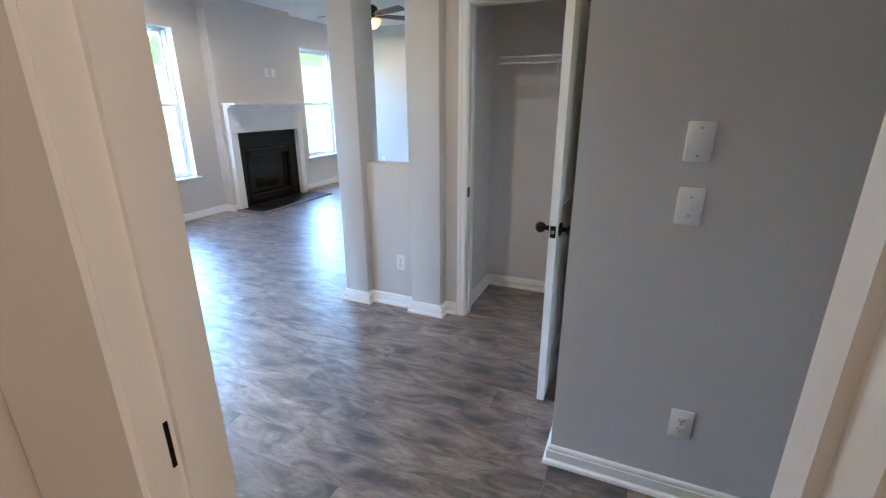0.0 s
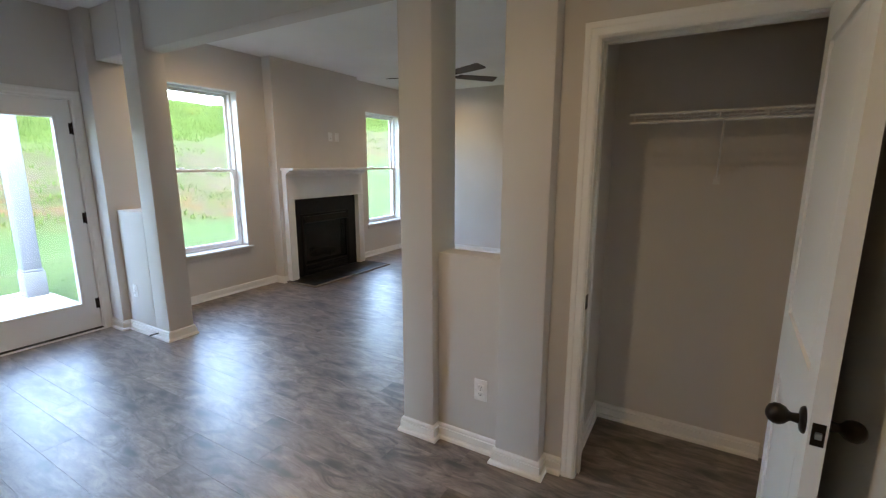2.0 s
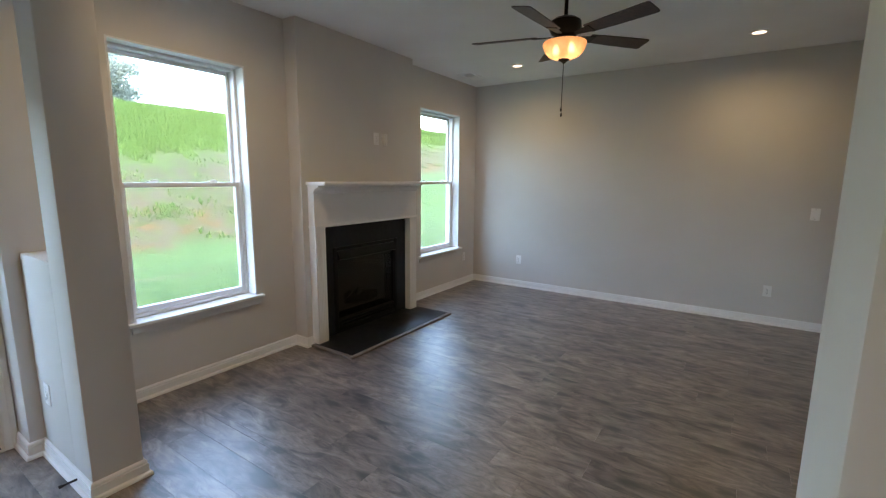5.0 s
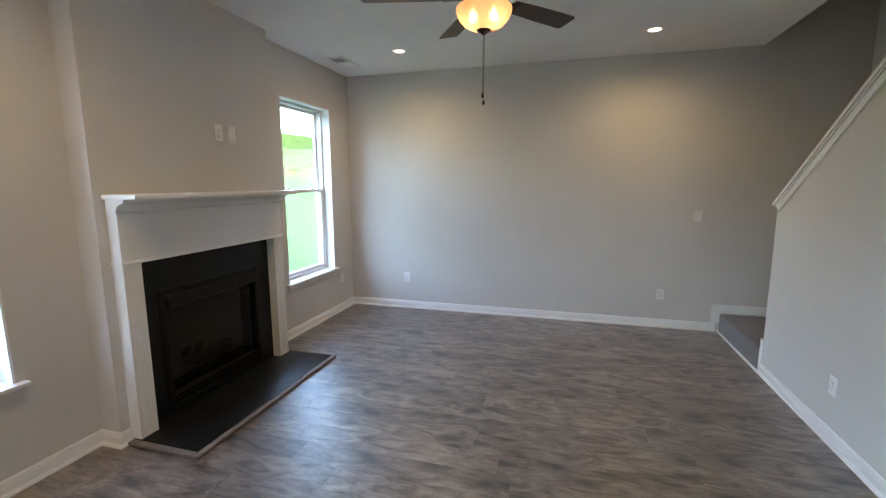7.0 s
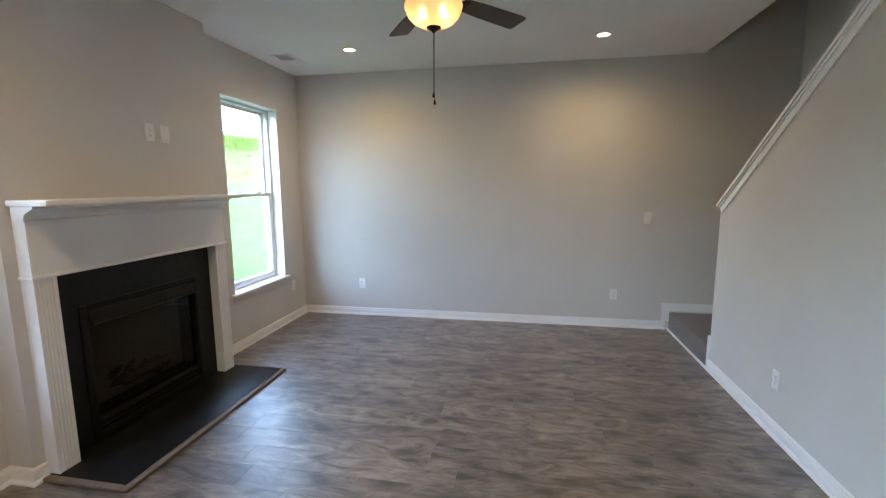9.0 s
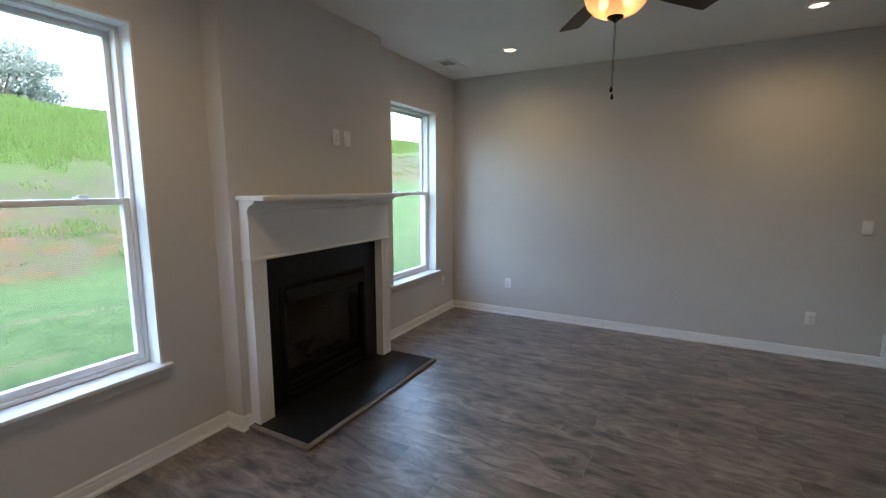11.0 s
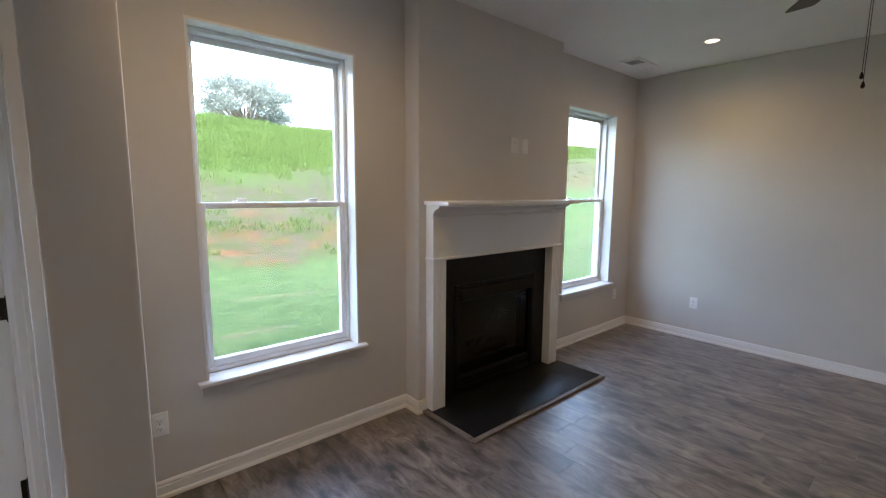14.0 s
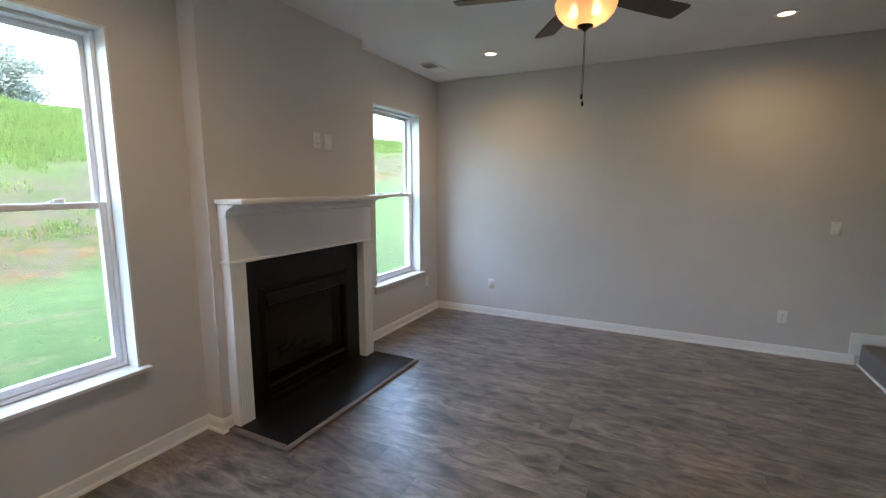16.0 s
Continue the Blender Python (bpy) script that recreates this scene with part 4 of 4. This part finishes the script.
for dx, z0, z1 in ((0.0, 2.300, 2.012), (0.009, 2.428, 1.973)):
    bm = bmesh.new()
    rod(bm, (dx - 0.002, -0.018 * (dx > 0), z0 - ZC), (dx - 0.004, -0.018 * (dx > 0), z1 - ZC), 0.0014, 6)
    c = part("pull_chain", bm, CHAIN, fan)
    bm = bmesh.new()
    lathe(bm, [(0.0, 0.012), (0.0035, 0.009), (0.0066, -0.0035), (0.0066, -0.012), (0.0, -0.018)], (dx - 0.004, -0.018 * (dx > 0), z1 - ZC - 0.012), steps=12)
    part("pull", bm, BRONZE, c, smooth=True)


def downlight(x, y):
    d = thing("recessed_downlight", "lit recessed ceiling downlight with a white trim ring", "downlight", (x, y, CEIL), "ceiling downlights")
    bm = bmesh.new()
    lathe(bm, [(0.052, -0.0005), (0.054, -0.006), (0.072, -0.006), (0.078, -0.001), (0.078, 0.0)], (0, 0, 0), steps=28)
    for f in [f for f in bm.faces if len(f.verts) > 4]:
        bm.faces.remove(f)
    part("trim_ring", bm, TRIM, d, smooth=True)
    bm = bmesh.new()
    lathe(bm, [(0.052, -0.001), (0.03, -0.005), (0.0, -0.006)], (0, 0, 0), steps=24)
    part("lens", bm, LENS, d, "glowing frosted lens", True)


# Also builds the unseen fifth fitting added for its light.
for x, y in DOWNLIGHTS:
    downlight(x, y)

vent = thing("ceiling_vent", "white louvred air vent in the ceiling by the window", "air vent", (-4.55, 7.32, CEIL))
boxes("frame", [(-0.10, -0.072, -0.20, 0.20, -0.008, 0), (0.072, 0.10, -0.20, 0.20, -0.008, 0), (-0.072, 0.072, -0.20, -0.172, -0.008, 0), (-0.072, 0.072, 0.172, 0.20, -0.008, 0)], TRIM, 0.002, vent)
boxes("backing", [(-0.072, 0.072, -0.172, 0.172, -0.0012, -0.0004)], VENT_GREY, parent=vent)
for i in range(20):
    bm = bmesh.new()
    y = -0.168 + 0.0168 * i
    s = 1 if i < 10 else -1
    prism(bm, [(y + 0.006 + s * 0.006, -0.0015), (y + 0.006 - s * 0.006, -0.008), (y + 0.0075 - s * 0.006, -0.008), (y + 0.0075 + s * 0.006, -0.0015)], "x", -0.072, 0.072)
    part("slat", bm, TRIM, vent)

# ---- outside: ground, patio, post, grass, tree ----
noise.seed_set(3)


def height(x, y):
    d = -11.2 - x + 0.9 * math.sin(y * 0.13 + 1.0)
    if d <= 0:
        h = 0.0
    else:
        rise = 5.75 + 0.035 * max(-20, min(80, y)) + 0.2 * math.sin(y * 0.21 + 0.6)
        t = d / 19.5
        h = rise * (t if t < 0.75 else 1 - 0.25 * math.exp(-(t - 0.75) / 0.25))
        h *= min(1, 0.35 + d / 4.0)
    wob = noise.noise(Vector((x * 0.35, y * 0.35, 0))) * 0.16 + noise.noise(Vector((x * 1.1, y * 1.1, 4))) * 0.05
    return -0.17 + h + (wob * min(1, max(0, d) / 2.0))


xs = [-900, -400, -180, -110, -80, -60, -50, -44] + [-40 + 0.7 * i for i in range(51)] + [-4.3, 0, 4, 10, 40, 120, 400, 900]
ys = [-900, -400, -150, -60, -30, -15, -8] + [-4 + 0.8 * i for i in range(86)] + [70, 85, 120, 200, 400, 900]
verts = [(x, y, height(x, y) if x < -5.2 else -0.17) for y in ys for x in xs]
nx = len(xs)
faces = [(j * nx + i, j * nx + i + 1, (j + 1) * nx + i + 1, (j + 1) * nx + i) for j in range(len(ys) - 1) for i in range(nx - 1)]
me = bpy.data.meshes.new("ground")
me.from_pydata(verts, [], faces)
me.materials.append(GROUND)
for p in me.polygons:
    p.use_smooth = True
tagged(new("ground", me), "mown lawn rising to a bank of rough grass and clay", "ground", kind="structure")

structure("patio", [(-7.16, XO, -1.2, 3.04, -0.24, -0.05)], CONCRETE, "pale concrete patio slab outside the glass door", "patio", bevel=0.01)
post = thing("porch_post", "square porch post with a base trim, shade put into its blue-grey colour", "post", (-7.03, 2.893, -0.05))
boxes("shaft", [(-0.085, 0.085, -0.085, 0.085, 0, 2.75)], POST_SHADED, 0.004, post)
boxes("base_trim", [(-0.105, 0.105, -0.105, 0.105, 0, 0.30)], POST_SHADED, 0.006, post)
boxes("base_cap", [(-0.095, 0.095, -0.095, 0.095, 0.30, 0.33)], POST_SHADED, 0.006, post)
boxes("top_trim", [(-0.105, 0.105, -0.105, 0.105, 2.61, 2.75)], POST_SHADED, 0.006, post)
pipe = thing("drain_pipe", "short white plastic drain pipe lying beside the porch post", "pipe", (-7.10, 2.66, -0.05))
bm = bmesh.new()
lathe(bm, [(0.018, -0.11), (0.022, -0.11), (0.022, 0.10), (0.025, 0.10), (0.025, 0.125), (0.018, 0.125), (0.018, -0.11)], (0, 0, 0.025), "y", 16)
part("tube", bm, PLATE, pipe, smooth=True)
structure("house_roof", [(XO - 0.02, EAST + 0.2, SOUTH - 0.2, 3.6, CEIL + 0.25, CEIL + 0.4), (XO - 0.02, -0.66, 3.6, YN + 0.2, CEIL + 0.25, CEIL + 0.4)], ROOFING, "plain roof deck above the rooms", "roof")

# grass: tall on the bank, in tufts over the dry foot of the bank, short on the lawn
rng = np.random.default_rng(11)


def blades(name, count, spot, size, material, label):
    """One sheet of single grass blades, each a bent quad, where spot() lets one grow."""
    vs, fs = [], []
    while len(fs) < count:
        x, y, vigour = spot()
        if vigour <= 0:
            continue
        h = size(vigour, x, y)
        w = 0.007 + 0.012 * rng.random()
        a = rng.random() * 6.283
        z = height(x, y) - 0.02
        lx, ly = (rng.random() - 0.5) * h * 0.9, (rng.random() - 0.5) * h * 0.9
        ca, sa = math.cos(a) * w, math.sin(a) * w
        b = len(vs)
        vs += [(x - ca, y - sa, z), (x + ca, y + sa, z), (x + lx + ca * 0.3, y + ly + sa * 0.3, z + h), (x + lx * 0.4 - ca * 1.2, y + ly * 0.4 - sa * 1.2, z + h * 0.55)]
        fs.append((b, b + 1, b + 2, b + 3))
    me = bpy.data.meshes.new(name)
    me.from_pydata(vs, [], fs)
    me.materials.append(material)
    return tagged(new(name, me), label, "grass", kind="stuff")


def across(x):
    lo, hi = 1.5 + (-2.0 - x) * 0.02, 6 + (-2.0 - x) * 2.2
    return lo + (hi - lo) * rng.random()


def bank_spot():
    x = -11.5 - 22.5 * rng.random() ** 1.1
    y = across(x)
    d = -11.2 - x - 0.55 * min(12.0, max(0.0, y - 9.0))
    if d < 0.3:
        return x, y, 0
    keep = min(1.0, max(0.30, (d - 4.0) / 4.0))
    if keep < 0.6 and noise.noise(Vector((x * 1.1, y * 1.1, 6))) < 0.18:
        return x, y, 0
    if rng.random() > keep or noise.noise(Vector((x * 0.3, y * 0.3, 9))) < -0.62:
        return x, y, 0
    return x, y, keep


def lawn_spot():
    x = -6.2 - 7.5 * rng.random() ** 0.8
    y = across(x)
    bare = noise.noise(Vector((x * 0.9, y * 0.5, 12))) < -0.38
    return x, y, 0.2 if bare else 1.0


blades("tall_grass", 120000, bank_spot, lambda v, x, y: (0.08 + 0.26 * rng.random()) * (0.25 + 0.75 * v) * (1.0 + 0.6 * noise.noise(Vector((x * 0.5, y * 0.5, 2)))), GRASS, "tall lime-green grass on the bank")
blades("lawn_grass", 70000, lawn_spot, lambda v, x, y: 0.016 + 0.016 * rng.random() * v, LAWN, "short mown green grass of the lawn")


def tree(place, spread, tall, seed):
    """A broad oak: short tapered trunk, limbs to every lobe of a low dome, and many small leaf clumps with gaps."""
    r = random.Random(seed)
    t = thing("oak_tree", "broad green oak tree on top of the bank", "tree", place)
    lobes = []
    while len(lobes) < 78:
        u, v, w = r.uniform(-1, 1), r.uniform(-1, 1), r.uniform(-0.6, 1)
        q = u * u + v * v + w * w
        if 0.20 < q < 0.86:
            lobes.append(Vector((u * spread / 2, v * spread / 2, tall * 0.48 + w * tall * 0.46)))
    bm = bmesh.new()

    def limb(a, b, r0, r1, bend):
        prev = None
        for i in range(6):
            f = i / 5
            p = a.lerp(b, f) + Vector((0, 0, bend * math.sin(f * math.pi)))
            q = (b - a).to_track_quat("Z", "Y").to_matrix()
            rr = r0 + (r1 - r0) * f
            ring = [bm.verts.new(p + q @ Vector((math.cos(k * 1.0472), math.sin(k * 1.0472), 0)) * rr) for k in range(6)]
            if prev:
                for k in range(6):
                    bm.faces.new((prev[k], prev[(k + 1) % 6], ring[(k + 1) % 6], ring[k]))
            prev = ring

    fork = Vector((0, 0, tall * 0.22))
    limb(Vector((0, 0, -0.4)), fork, 0.48, 0.34, 0)
    for c in lobes:
        limb(fork, c, 0.11, 0.02, r.uniform(-0.5, 0.2))
    part("trunk", bm, BARK, t, "grey-brown bark")
    verts_, faces_ = [], []
    for c in lobes:
        size = r.uniform(0.75, 1.35)
        for _ in range(200):
            c2 = c + Vector((r.gauss(0, 0.46), r.gauss(0, 0.46), r.gauss(0, 0.30))) * size
            s = r.uniform(0.08, 0.17)
            n1 = Vector((r.gauss(0, 1), r.gauss(0, 1), r.gauss(0, 1))).normalized()
            n2 = n1.orthogonal().normalized()
            n3 = n1.cross(n2)
            b = len(verts_)
            verts_ += [tuple(c2 - n2 * s), tuple(c2 + n3 * s * 0.6), tuple(c2 + n2 * s), tuple(c2 - n3 * s * 0.6)]
            faces_.append((b, b + 1, b + 2, b + 3))
    me_ = bpy.data.meshes.new("crown")
    me_.from_pydata(verts_, [], faces_)
    me_.materials.append(HAZY_LEAF)
    crown = new("crown", me_)
    crown.parent = t
    return t


TREE = (-47.0, 16.9)
tree((TREE[0], TREE[1], height(*TREE) - 0.6), 9.2, 7.6, 8)

# ---- floor: slab and planks ----
floor = tagged(boxes("floor", [(XO, EAST, SOUTH, YN, -0.12, -0.008)], SUBFLOOR), "grey-brown wood-look vinyl plank floor", "floor", kind="structure")
PW, PL, GAP = 0.178, 1.22, 0.0006
RECTS = [(XW, HX0, SOUTH, CB), (HX0, EAST - 0.01, SOUTH, HY), (XW, XS, CB, YN)]
mesh_cache = {}


def plank_mesh(lx, ly):
    key = (round(lx, 3), round(ly, 3))
    if key not in mesh_cache:
        a, b, c = lx / 2 - GAP / 2, ly / 2 - GAP / 2, 0.0005
        v = [(-a, -b, -0.008), (a, -b, -0.008), (a, b, -0.008), (-a, b, -0.008), (-a, -b, -0.0005), (a, -b, -0.0005), (a, b, -0.0005), (-a, b, -0.0005),
             (-a + c, -b + c, 0), (a - c, -b + c, 0), (a - c, b - c, 0), (-a + c, b - c, 0)]
        f = [(8, 9, 10, 11)] + [(i, (i + 1) % 4, 4 + (i + 1) % 4, 4 + i) for i in range(4)] + [(4 + i, 4 + (i + 1) % 4, 8 + (i + 1) % 4, 8 + i) for i in range(4)]
        m = bpy.data.meshes.new("plank")
        m.from_pydata(v, [], f)
        m.materials.append(PLANK)
        mesh_cache[key] = m
    return mesh_cache[key]


rng = random.Random(21)
planks = []
for row in range(int((YN - SOUTH) / PW) + 1):
    ya, yb = SOUTH + row * PW, min(YN, SOUTH + (row + 1) * PW)
    off = rng.random() * PL
    for (rx0, rx1, ry0, ry1) in RECTS:
        y0, y1 = max(ya, ry0), min(yb, ry1)
        if y1 - y0 < 0.012:
            continue
        x = XW - PL + off
        while x < rx1:
            x0, x1 = max(x, rx0), min(x + PL, rx1)
            if x1 - x0 > 0.02:
                planks.append((x0, x1, y0, y1))
            x += PL
near = [p for p in planks if p[3] > 2.0 and -4.9 < (p[0] + p[1]) / 2 < 0.4]
near.sort(key=lambda p: abs((p[2] + p[3]) / 2 - 4.6))
near = near[:290]
chosen = set(near)
for (x0, x1, y0, y1) in near:
    o = new("plank", plank_mesh(x1 - x0, y1 - y0))
    o.location = ((x0 + x1) / 2, (y0 + y1) / 2, 0)
    o.parent = floor
vs, fs = [], []
for p in planks:
    if p in chosen:
        continue
    m = plank_mesh(p[1] - p[0], p[3] - p[2])
    b = len(vs)
    cx, cyy = (p[0] + p[1]) / 2, (p[2] + p[3]) / 2
    vs += [(v.co.x + cx, v.co.y + cyy, v.co.z) for v in m.vertices]
    fs += [tuple(b + i for i in f.vertices) for f in m.polygons]
me = bpy.data.meshes.new("planks")
me.from_pydata(vs, [], fs)
me.materials.append(PLANK)
rest = new("planks", me)
rest.parent = floor
tagged(rest, kind="stuff")
